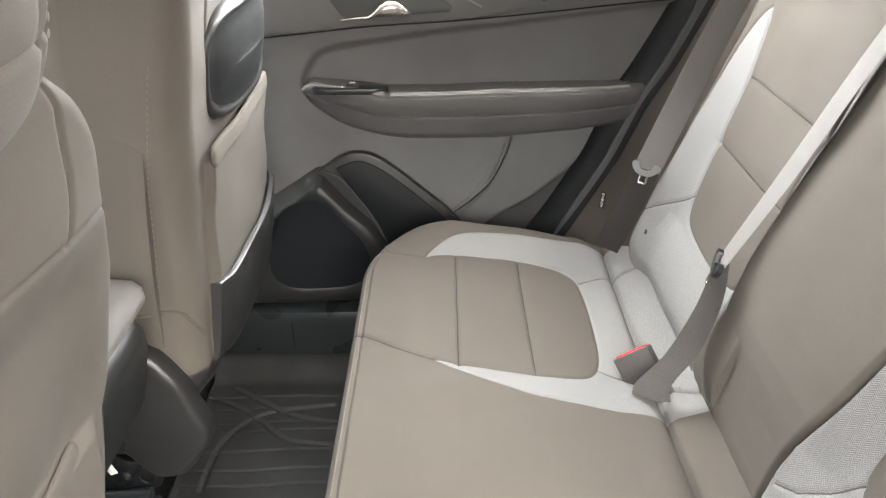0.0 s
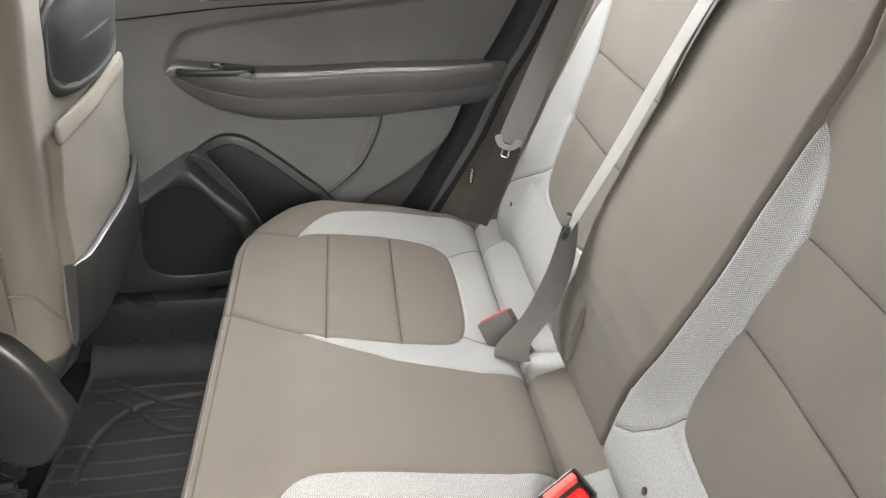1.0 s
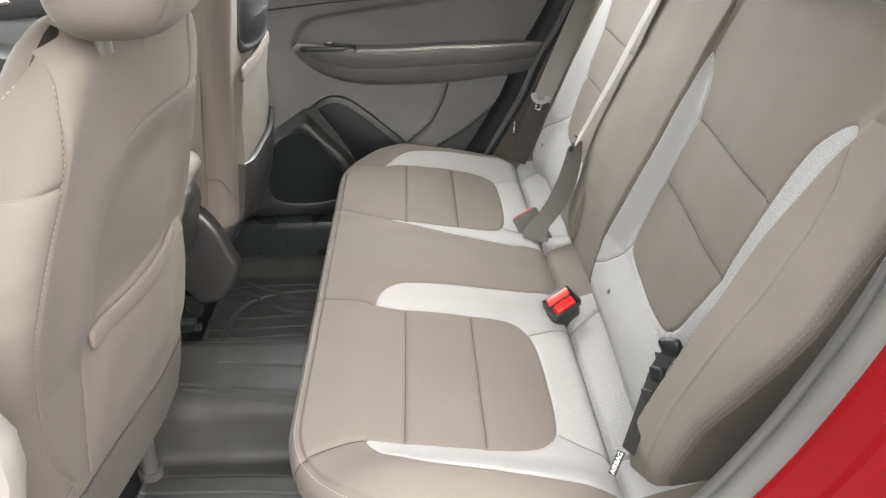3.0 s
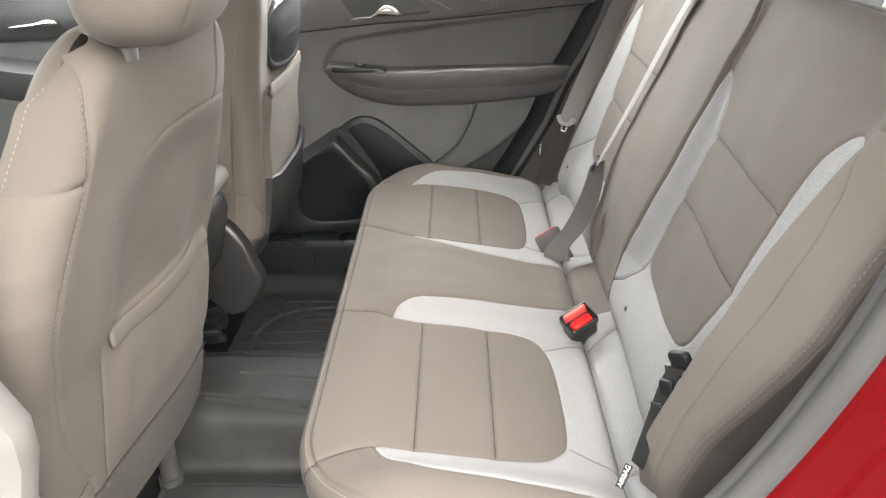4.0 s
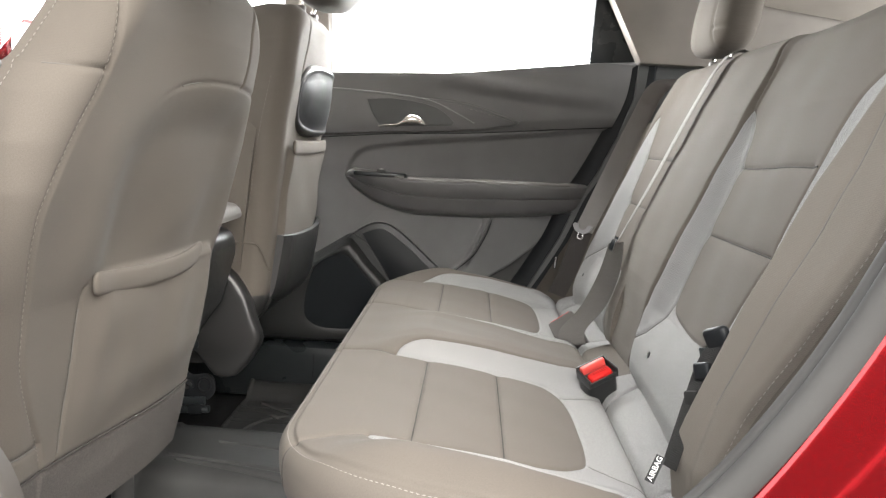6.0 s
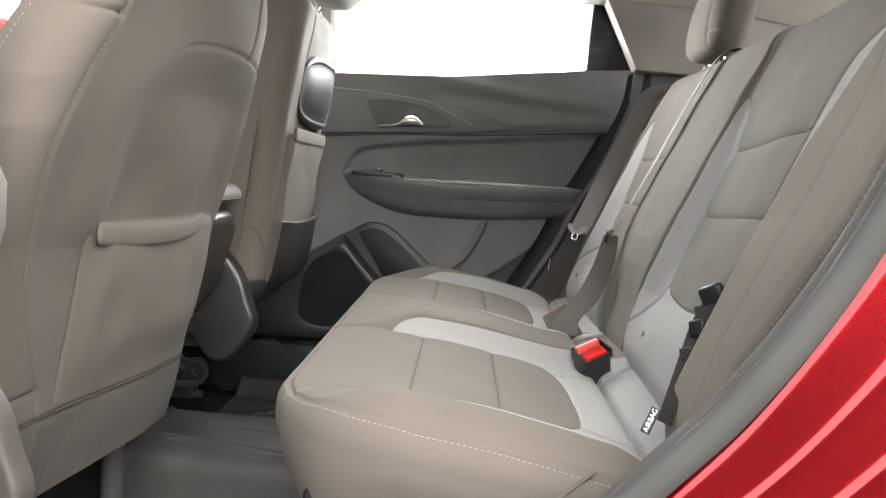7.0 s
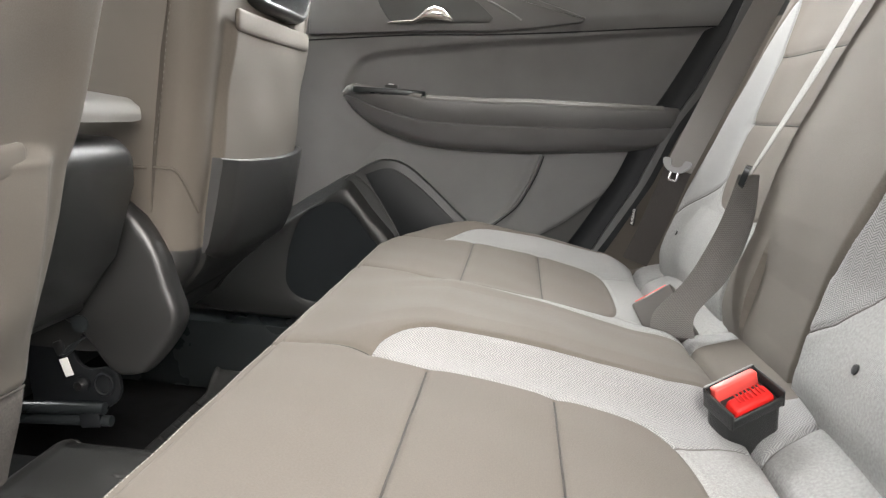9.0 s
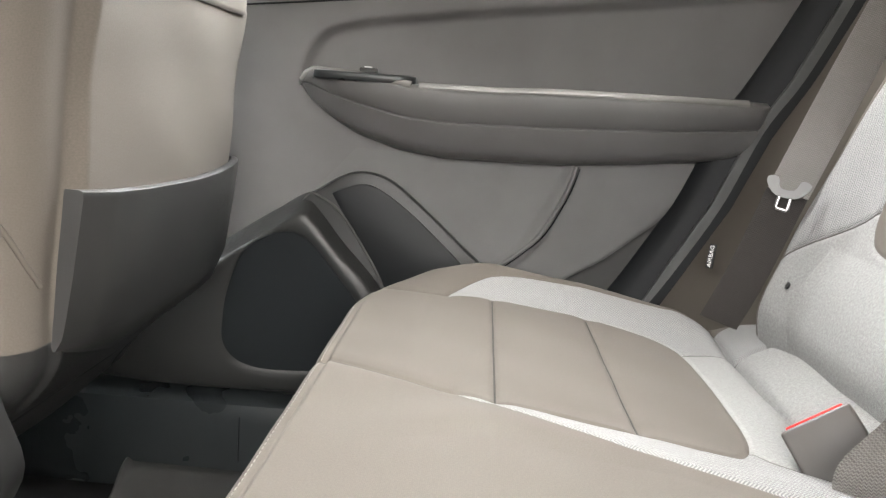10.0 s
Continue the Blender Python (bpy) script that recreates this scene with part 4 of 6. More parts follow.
    for s in (-1, 1):
        y = middle + s * 0.20
        block("seat_rail", (0.40, 0.045, 0.035), (-0.86, y, 0.455), BLACK_SATIN, seat, "black steel rail", 0.006)
        block("rail_foot", (0.05, 0.06, 0.07), (-0.68, y, 0.42), BLACK_SATIN, seat, "black steel foot", 0.008)
        block("rail_bracket", (0.10, 0.03, 0.10), (-0.70, y, 0.50), BLACK_SATIN, seat, "black steel bracket", 0.006)
    if driver:
        tube("rail_cover", [(-0.470, -0.150, 0.405), (-0.470, -0.150, 0.428), (-0.470, -0.150, 0.429), (-0.470, -0.150, 0.56)], 0.018, SHIELD_RIM, seat, "grey cover over the seat's rear foot", seg=16)
        tube("rail_collar", [(-0.470, -0.150, 0.402), (-0.470, -0.150, 0.432)], 0.023, SHIELD_RIM, seat, "grey collar", seg=16)
    # recliner covers on both sides
    for s, name in ((1, "outer_shield"),) if driver else ((-1, "inner_shield"),):
        y = middle + side * s * 0.228
        ring = spline([(-0.43, 0.868), (-0.385, 0.856), (-0.348, 0.811), (-0.330, 0.761), (-0.316, 0.72), (-0.330, 0.685), (-0.356, 0.650), (-0.372, 0.640), (-0.405, 0.640), (-0.452, 0.695),
                       (-0.53, 0.72), (-0.62, 0.70), (-0.64, 0.74), (-0.53, 0.80)], 3, True)
        if s > 0:
            ring = ring - np.array([0.045, 0.050])
        rings = []
        for inset, off in ((0.0, 0.0), (0.0, 0.014), (0.003, 0.020), (0.008, 0.025), (0.016, 0.0285), (0.03, 0.0305), (0.05, 0.0315)):
            c = ring.mean(0)
            rings.append([(c[0] + (a - c[0]) * (1 - inset * 2.2), y + side * s * off, c[1] + (b - c[1]) * (1 - inset * 4)) for a, b in ring])
        shield = loft(name, rings, TAUPE_PLASTIC if driver else SHIELD_FRAME, seat, "taupe grey plastic recliner cover" if driver else "dark grey plastic recliner cover")
        if s < 0:
            # Black disc paints the dark inside of a screw hole.
            tube("screw_hole", [(-0.445, y - side * 0.030, 0.703), (-0.445, y - side * 0.034, 0.703)], 0.011, BLACK_SATIN, shield, "black disc for the dark screw hole", seg=16)
    if not driver:
        line = spline([(-0.300, 1.29), (-0.309, 1.25), (-0.324, 1.17), (-0.337, 1.09), (-0.345, 1.0), (-0.354, 0.93)], 6)
        stitches("seam_stitching", [(a, middle - 0.2505 + 0.012 * smooth(1.2, 1.3, b), b) for a, b in line], SEAM_THREAD, seat, 0.0045, 0.004, 0.0005)
    # hem of the cloth pocket, a folded band
    lo, hi, base, high, rise = (-0.206, 0.108, 0.927, 0.029, 0.010) if driver else (-0.186, 0.166, 1.092, 0.028, 0.002)
    rings = []
    for qq in np.r_[lo, lo + 0.002, lo + 0.005, np.linspace(lo + 0.010, hi - 0.010, 26), hi - 0.005, hi - 0.002, hi]:
        u = (qq - (lo + hi) / 2) / ((hi - lo) / 2)
        zc = base + rise * (u * u - 0.35)
        x, y, z2 = front_place(np.array([qq]), np.array([zc]), driver)
        near = min(1.0, min(qq - lo, hi - qq) / 0.010)
        end = 0.25 + 0.75 * math.sqrt(1 - (1 - near) ** 2)
        ring = []
        for g in np.linspace(0, 2 * math.pi, 14, endpoint=False):
            ring.append((float(x[0]) + (0.006 + 0.009 * (1 - u * u) if driver else 0.013) + (0.0045 if driver else 0.004) * end * math.copysign(abs(math.cos(g)) ** 0.8, math.cos(g)), middle + side * float(y[0]), zc + high / 2 * end * math.copysign(abs(math.sin(g)) ** 0.6, math.sin(g))))
        rings.append(ring)
    loft("pocket_hem", rings, TAUPE, seat, "folded cloth pocket hem")
    return seat


front_seat(-1, -0.36, "taupe cloth front seat seen from behind, with a cloth map pocket")
PASSENGER = front_seat(1, 0.36, "taupe cloth front seat seen from behind, with a plastic tray")
headrest((-0.252, -0.428, 1.306), 0.262, 0.20, 0.14, 0.10, TAUPE, "taupe cloth headrest on the front seat", "front headrests", 0.007, 0.038)
headrest((-0.265, 0.36, 1.385), 0.29, 0.20, 0.13, 0.10, TAUPE, "taupe cloth headrest on the front seat", "front headrests")


def passenger_back():
    # hard tray over the lower back, and the shield above it
    tray = []
    for y, out in ((0.172, -0.014), (0.175, 0.011), (0.202, 0.020), (0.210, 0.022), (0.26, 0.024), (0.32, 0.025), (0.38, 0.026), (0.44, 0.026), (0.50, 0.025), (0.545, 0.022), (0.565, 0.016), (0.572, 0.004)):
        u = (y - 0.38) / 0.20
        top, low = 0.910 + 0.008 * u * u, 0.768 + 0.022 * max(0.0, abs(u) - 0.66) / 0.34
        sec = []
        for z, o in ((low - 0.004, -0.04), (low, 0.3 * out), (low + 0.010, out * 0.75), (low + 0.028, out), (0.85, out + 0.003), (top - 0.006, out + 0.005), (top - 0.0015, out + 0.004), (top, out + 0.001), (top, out - 0.004), (top - 0.012, out - 0.008), (low + 0.03, -0.04)):
            sec.append((float(front_place(np.array([y - 0.36]), np.array([max(z, 0.80)]), False)[0][0]) + float(front_back_x(z, False) - front_back_x(max(z, 0.80), False)) + o, y, z))
        tray.append(sec)
    loft("back_tray", tray, SHIELD, PASSENGER, "dark grey plastic tray with a thin upper lip")
    frame, dish = [], []
    for k, (inset, out) in enumerate(((0.0, -0.03), (0.0, 0.010), (0.003, 0.018), (0.007, 0.0215), (0.012, 0.0215), (0.014, 0.0190), (0.016, 0.0185), (0.030, 0.0215), (0.050, 0.0235), (0.068, 0.024))):
        ring = []
        for g in np.linspace(0, 2 * math.pi, 56, endpoint=False):
            ex = lambda v: math.copysign(abs(v) ** 0.55, v)
            y, z = 0.362 + (0.168 - inset) * ex(math.cos(g)), 1.188 + (0.074 - inset) * ex(math.sin(g))
            ring.append((float(front_back_x(z, False)) + out - 0.022 * ((y - 0.362) / 0.168) ** 2, y, z))
        if k < 6:
            frame.append(ring)
        if k > 4:
            dish.append(ring)
    loft("back_shield", frame, SHIELD_FRAME, PASSENGER, "dark satin plastic frame", sharp=70)
    # hem of the side cover, running down to the tray
    hem = spline([(-0.400, 0.1135, 0.904), (-0.374, 0.1150, 0.905), (-0.355, 0.1250, 0.905), (-0.336, 0.1265, 0.903), (-0.327, 0.1320, 0.890), (-0.320, 0.1445, 0.866), (-0.316, 0.156, 0.848)], 6)
    tube("side_hem", hem, 0.0022, TAUPE_SIDE, PASSENGER, "sewn hem of the side cover")
    loft("shield_dish", dish, SHIELD_DISH, PASSENGER, "dark rounded middle of the shield", sharp=70)


passenger_back()


# ---- centre console ----
def console():
    con = thing("centre_console", (-0.6, -0.01, 0.5), "black plastic centre console with a grey armrest lid", "console")
    ys = [(-0.088, 0.60), (-0.092, 0.80), (-0.092, 0.895), (-0.089, 0.920), (-0.080, 0.936), (-0.064, 0.943), (0.050, 0.943), (0.066, 0.936), (0.075, 0.920), (0.078, 0.895), (0.078, 0.80), (0.076, 0.60)]
    rings = []
    for x, low, sink in ((-1.1, 0.5, 0.03), (-0.56, 0.5, 0.0), (-0.54, 0.70, 0.0), (-0.40, 0.715, 0.0), (-0.378, 0.72, 0.0), (-0.368, 0.722, 0.003), (-0.361, 0.727, 0.009), (-0.357, 0.733, 0.018), (-0.3555, 0.742, 0.030)):
        rings.append([(x - 0.06 * (0.944 - z) / 0.3 * (x > -1), y * (1 - sink * 1.5), z - sink * (z > 0.9) + (low - 0.6 if z < 0.65 else 0)) for y, z in ys])
    loft("body", rings, BLACK, con, "", sharp=65)
    rings = []
    for x, w, h in ((-0.75, 0.078, 0.034), (-0.40, 0.082, 0.034), (-0.362, 0.082, 0.030), (-0.352, 0.078, 0.022), (-0.347, 0.070, 0.012)):
        rings.append([(x, -0.008 + w * math.copysign(abs(math.cos(g)) ** 0.4, math.cos(g)), 0.962 + h / 2 * (1 + math.copysign(abs(math.sin(g)) ** 0.5, math.sin(g))) * 0.9) for g in np.linspace(0, 2 * math.pi, 32, endpoint=False)])
    loft("armrest_lid", rings, LID, con, "grey vinyl armrest lid")
    return con


console()


def mechanism():
    """The steel linkage and wiring low on the passenger seat's inner side, behind the recliner cover."""
    Y = 0.140
    rig = plate("seat_adjuster", spline([(-0.54, 0.575), (-0.50, 0.566), (-0.44, 0.572), (-0.418, 0.590), (-0.418, 0.618), (-0.434, 0.630), (-0.462, 0.626), (-0.480, 0.640), (-0.490, 0.672), (-0.54, 0.675)], 4, True), "y", Y + 0.006, Y + 0.014, DEEP_BLACK, PASSENGER, "black steel seat adjuster plate", 0.002)
    tube("cross_tube", [(-0.56, Y - 0.004, 0.566), (-0.432, Y - 0.004, 0.578)], 0.0085, BLACK_SATIN, rig, "black steel tube", seg=14)
    tube("cross_tube", [(-0.56, Y + 0.002, 0.548), (-0.424, Y - 0.002, 0.560)], 0.0075, BLACK_SATIN, rig, "black steel tube", seg=14)
    block("clamp", (0.030, 0.016, 0.034), (-0.452, Y - 0.002, 0.566), DEEP_BLACK, rig, "black steel clamp", 0.004, (0, -8, 0))
    ring = [(-0.436 + 0.0125 * math.cos(g), Y, 0.609 + 0.0145 * math.sin(g)) for g in np.linspace(0, 2 * math.pi, 20, endpoint=False)]
    tube("pivot_ring", ring, 0.0024, DEEP_BLACK, rig, "black steel ring", closed=True)
    tube("washer", [(-0.468, Y + 0.005, 0.606), (-0.468, Y - 0.001, 0.606)], 0.0105, DEEP_BLACK, rig, "black washer", seg=18)
    tube("bolt_head", [(-0.468, Y - 0.001, 0.606), (-0.468, Y - 0.009, 0.606)], 0.0065, STEEL, rig, "worn steel bolt head", seg=6)
    block("white_tag", (0.012, 0.0015, 0.025), (-0.483, Y - 0.008, 0.631), WHITE_INK, rig, "white paper tag", 0.0005, (0, -22, 0))
    for k in range(3):
        tube("wire", spline([(-0.500 + 0.004 * k, Y - 0.002, 0.668), (-0.490 + 0.003 * k, Y - 0.010, 0.648 + 0.003 * k), (-0.474, Y - 0.012, 0.655 + 0.004 * k), (-0.462 + 0.003 * k, Y - 0.006, 0.676)], 5), 0.0016, BLACK_SATIN, rig, "thin black wire")
    block("wire_plug", (0.012, 0.010, 0.020), (-0.493, Y - 0.006, 0.656), BLACK, rig, "black wire plug", 0.002, (0, -25, 0))


mechanism()


# ---- floor mats ----
def mat():
    """One rubber mat over both rear footwells and the tunnel, with ribs and a raised rim."""
    m = thing("floor_mat", (-0.35, 0, 0.42), "black ribbed rubber floor mat over the rear footwells", "floor mat")
    y, x = np.meshgrid(np.linspace(-0.66, 0.66, 860), np.linspace(-0.487, -0.10, 150), indexing="ij")
    z = np.mean([np.interp(y + e, [-0.66, -0.64, -0.60, -0.22, -0.120, -0.106, -0.092, -0.070, -0.045, 0.11, 0.15, 0.20, 0.27, 0.60, 0.64, 0.66], [0.455, 0.45, 0.418, 0.415, 0.418, 0.435, 0.500, 0.524, 0.531, 0.533, 0.520, 0.44, 0.415, 0.418, 0.452, 0.455]) for e in np.linspace(-0.010, 0.010, 9)], 0)
    ribs = 0
    for line in ([(-0.49, 0.155), (-0.34, 0.140), (-0.09, 0.112)], [(-0.49, 0.142), (-0.34, 0.128), (-0.09, 0.100)], [(-0.37, 0.048), (-0.21, 0.028), (-0.09, 0.018)], [(-0.44, -0.022), (-0.29, -0.042), (-0.20, -0.056), (-0.09, -0.062)], [(-0.42, -0.040), (-0.28, -0.062), (-0.20, -0.074), (-0.09, -0.080)]):
        ribs = ribs + groove(away(x, y, line), 0.0055, 0.0026)
    well = (np.abs(y) < 0.60) & ((y > 0.24) | (y < -0.14))
    u = np.abs(y)
    for c in (0.165, 0.205, 0.24, 0.275, 0.315, 0.352, 0.40, 0.452, 0.474, 0.515, 0.552):
        bend = 0.006 * np.tanh((x + 0.33 + (c - 0.4) * 0.5) * 18)
        ribs = ribs - np.where(well, 0.0030 * np.exp(-(((u - c - bend) / 0.0019) ** 2)) * (0.4 + 0.6 * (np.sin(c * 900) > -0.3)), 0)
    for line in ([(-0.46, 0.55), (-0.38, 0.50), (-0.30, 0.43), (-0.20, 0.415)], [(-0.43, 0.58), (-0.30, 0.50), (-0.20, 0.475)], [(-0.43, 0.30), (-0.42, 0.42), (-0.36, 0.50), (-0.22, 0.53)]):
        ribs = ribs + groove(away(x, u, spline(line, 6)), 0.006, 0.004)
    z = z + ribs + 0.005 * np.exp(-(((x + 0.479) / 0.005) ** 2)) - 0.02 * smooth(-0.482, -0.487, x)
    sheet_pieces(np.stack([x, y, z], -1), np.stack([x, y], -1), [("tread", None, MAT_RUBBER, m, "")])
    return m


mat()


# ---- far rear door ----
def far_door():
    door = thing("door_1", (0, 0.76, 0.5), "closed rear door with dark plastic lining and a chrome handle", "car door", kind="structure")
    edge = spline([(0.12, 0.50), (0.16, 0.68), (0.23, 0.789), (0.285, 0.89), (0.327, 0.995), (0.369, 1.066), (0.413, 1.164), (0.45, 1.26), (0.46, 1.345)], 5)
    x, z = np.meshgrid(np.linspace(-0.60, 0.47, 220), np.linspace(0.50, 1.345, 200), indexing="ij")
    lim = np.interp(z, edge[:, 1], edge[:, 0])
    sill = np.interp(x, [-0.60, -0.31, 0.0, 0.37, 0.47], [1.262, 1.279, 1.296, 1.343, 1.352])
    y = 0.712 + 0.012 * smooth(0.8, 0.5, z) - 0.012 * smooth(1.05, 1.2, z)
    pad = np.vstack([spline([(-0.262, 1.015), (-0.258, 1.045), (-0.234, 1.081), (-0.198, 1.097), (-0.137, 1.108), (0.014, 1.130), (0.163, 1.148), (0.47, 1.19)], 5), [(0.47, 0.95), (0.0, 0.95), (-0.2, 0.97)]])
    f_pad = inside(x, z, pad)
    y = y + 0.010 * smooth(0.004, -0.010, f_pad)
    crease = np.interp(x, [-0.60, 0.06, 0.20, 0.43], [1.106, 1.150, 1.162, 1.184])
    y = y + 0.002 * np.exp(-(((z - crease) / 0.004) ** 2)) - 0.006 * smooth(0, 0.03, z - crease)
    fold = np.interp(x, [-0.1, 0.006, 0.126, 0.246, 0.365, 0.47], [1.279, 1.276, 1.266, 1.256, 1.249, 1.246])
    y = y - 0.007 * smooth(-0.03, 0.004, z - fold) * smooth(0.04, 0.006, z - fold) * smooth(-0.08, 0.05, x) * smooth(0.45, 0.33, x)
    pocket = spline([(0.125, 0.935), (0.120, 0.915), (0.102, 0.870), (0.069, 0.808), (0.035, 0.775), (-0.02, 0.72)], 5)
    f_low = z - np.interp(x, [-0.60, -0.26, -0.18, -0.10, 0.10, 0.40], [0.60, 0.84, 0.93, 0.93, 0.932, 0.96])
    y = y - 0.006 * smooth(0.014, 0.0, away(x, z, pocket)) * (z < 0.94) + 0.006 * smooth(0.004, -0.004, np.interp(z, [0.50, 0.75, 0.80, 0.856, 0.924, 0.96], [-0.2, 0.102, 0.180, 0.245, 0.303, 0.33]) - x) * (z < 0.94)
    y = np.where(z > sill, y + 0.0, y)
    P = np.stack([np.minimum(x, lim), y, np.minimum(z, sill)], -1)
    uv = np.stack([x, z], -1)
    keep_low = np.maximum(f_low, x - lim)
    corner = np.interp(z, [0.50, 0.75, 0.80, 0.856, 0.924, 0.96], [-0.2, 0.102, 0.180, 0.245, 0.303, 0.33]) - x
    sheet_pieces(P, uv, [("pad", np.maximum(f_pad, np.maximum(x - lim, z - crease)), DOOR_PAD, door, "charcoal cloth pad"), ("lower_corner", np.maximum(keep_low, corner), SHIELD_RIM, door, "darker corner of the lower panel"), ("lower_panel", keep_low, DOOR_LOW, door, "taupe grey plastic lower panel"),
                         ("upper_panel", None, DOOR_UP, door, "dark grey soft upper panel")])
    line = spline([(-0.40, 1.105), (-0.281, 1.118), (-0.132, 1.134), (0.018, 1.144), (0.166, 1.158), (0.314, 1.174), (0.45, 1.187)], 6)
    tube("panel_gap", [(a, 0.7125 - 0.012 * float(smooth(1.05, 1.2, b)), b) for a, b in line], 0.0014, DEEP_BLACK, door, "dark gap between the door panels", seg=6)
    line = spline([(0.128, 0.928), (0.116, 0.888), (0.090, 0.834), (0.061, 0.803), (0.035, 0.781), (0.0, 0.755)], 6)
    tube("moulding", [(a, 0.7055, b) for a, b in line], 0.0032, DOOR_LOW, door, "raised curved moulding", seg=8)
    tube("panel_gap", [(a + 0.0045, 0.7060, b - 0.002) for a, b in line], 0.0012, DEEP_BLACK, door, "dark gap beside the moulding", seg=6)
    # window sill roll
    rail = [(xx, 0.712 + 0.02 * (t > 9), zz) for t, (xx, zz) in enumerate(zip(np.linspace(-0.60, 0.47, 20), np.interp(np.linspace(-0.60, 0.47, 20), [-0.42, -0.31, 0.0, 0.37, 0.47], [1.262, 1.271, 1.288, 1.335, 1.344])))]
    rings = [[(xx, 0.725 + 0.026 * math.cos(g), zz + 0.012 * math.sin(g)) for g in np.linspace(0, 2 * math.pi, 14, endpoint=False)] for xx, _, zz in rail]
    loft("sill_roll", rings, DOOR_UP, door)
    # armrest
    def sect(xx):
        top = float(np.interp(xx, [-0.262, -0.245, -0.17, -0.10, -0.085, 0.0, 0.10, 0.30, 0.38], [1.018, 1.036, 1.030, 1.021, 1.022, 1.022, 1.027, 1.030, 1.034]))
        low = float(np.interp(xx, [-0.262, -0.245, -0.21, -0.18, -0.12, -0.058, 0.107, 0.30, 0.38], [1.010, 0.988, 0.965, 0.949, 0.932, 0.925, 0.928, 0.948, 0.96]))
        out = float(np.interp(xx, [-0.262, -0.25, -0.20, -0.10, 0.25, 0.36, 0.40], [0.012, 0.030, 0.046, 0.055, 0.052, 0.035, 0.0]))
        y0, h = 0.722, top - low
        return [(xx, y0, top + 0.002), (xx, y0 - out * 0.6, top + 0.001), (xx, y0 - out * 0.9, top), (xx, y0 - out - 0.003, top - 0.005), (xx, y0 - out - 0.004, top - 0.010), (xx, y0 - out * 0.98, low + h * 0.55), (xx, y0 - out * 0.97 + 0.002, low + h * 0.53), (xx, y0 - out * 0.99, low + h * 0.50),
                (xx, y0 - out * 0.85, low + h * 0.2), (xx, y0 - out * 0.6, low + 0.004), (xx, y0 - out * 0.2, low), (xx, y0, low)]
    loft("armrest", [sect(xx) for xx in np.r_[np.linspace(-0.262, -0.2, 10), np.linspace(-0.19, 0.38, 40)]], DOOR_UP, door, "dark grey armrest; its bright edge is painted highlight", sharp=60)
    sw = plate("switch_plate", spline([(-0.235, 0.668), (-0.18, 0.664), (-0.12, 0.668), (-0.10, 0.685), (-0.12, 0.706), (-0.22, 0.706)], 5, True), "z", 1.020, 1.032, BLACK_SATIN, door, "black window switch panel")
    block("window_switch", (0.024, 0.016, 0.008), (-0.165, 0.684, 1.035), BLACK, sw, "black window switch with a pale mark", 0.002)
    block("switch_mark", (0.010, 0.003, 0.0015), (-0.165, 0.679, 1.0398), WHITE_INK, sw, "pale mark", 0)
    # Rounded edges in a lighter tone, which paints the highlight line.
    tube("armrest_edge", [(xx, 0.722 - float(np.interp(xx, [-0.262, -0.25, -0.20, -0.10, 0.25, 0.36], [0.012, 0.030, 0.046, 0.055, 0.052, 0.035])) + 0.003, float(np.interp(xx, [-0.10, 0.0, 0.10, 0.30, 0.36], [1.019, 1.020, 1.025, 1.028, 1.030]))) for xx in np.linspace(-0.095, 0.34, 30)], 0.0065, DOOR_GLINT, door, "rounded armrest edge with a painted highlight", seg=12)
    tube("armrest_edge", [(xx, 0.722 - float(np.interp(xx, [-0.262, -0.25, -0.20, -0.10], [0.012, 0.030, 0.046, 0.055])) + 0.003, float(np.interp(xx, [-0.262, -0.245, -0.17, -0.10], [1.014, 1.031, 1.027, 1.019]))) for xx in np.linspace(-0.258, -0.105, 18)], 0.0062, DOOR_GLINT, door, "rounded switch panel edge with a painted highlight", seg=12)
    # wedge, a dark plate for the recess shade, highlight line and handle
    wedge = np.vstack([spline([(-0.33, 1.243), (-0.214, 1.238), (-0.109, 1.231), (0.010, 1.226), (0.065, 1.217), (0.110, 1.205), (0.172, 1.187), (0.184, 1.181), (0.176, 1.174)], 5), [(0.09, 1.158), (0.018, 1.149), (-0.131, 1.139), (-0.33, 1.12)]])
    plate("handle_wedge", wedge, "y", 0.688, 0.71, DOOR_UP, door, "dark grey raised wedge", 0.004)
    cup = np.vstack([spline([(-0.213, 1.217), (-0.153, 1.223), (-0.078, 1.217), (-0.02, 1.201), (0.016, 1.172)], 5), [(0.010, 1.163), (-0.058, 1.158), (-0.170, 1.150), (-0.180, 1.158), (-0.196, 1.180)]])
    # Flat plate, darker than the wedge for the shade of the recess.
    plate("handle_cup", cup, "y", 0.6865, 0.690, DOOR_SHADED, door, "flat plate in the handle recess's shade tone", 0.0015)
    strip = spline([(-0.31, 1.240), (-0.258, 1.239), (-0.139, 1.234), (-0.049, 1.223), (0.013, 1.199), (0.068, 1.172)], 8)
    # Pale cord painted as the highlight on the wedge's edge.
    tube("highlight_line", [(a, 0.6875, b) for a, b in strip], 0.0017, PALE_GREY, door, "thin pale line for the wedge's edge highlight")
    rings = []
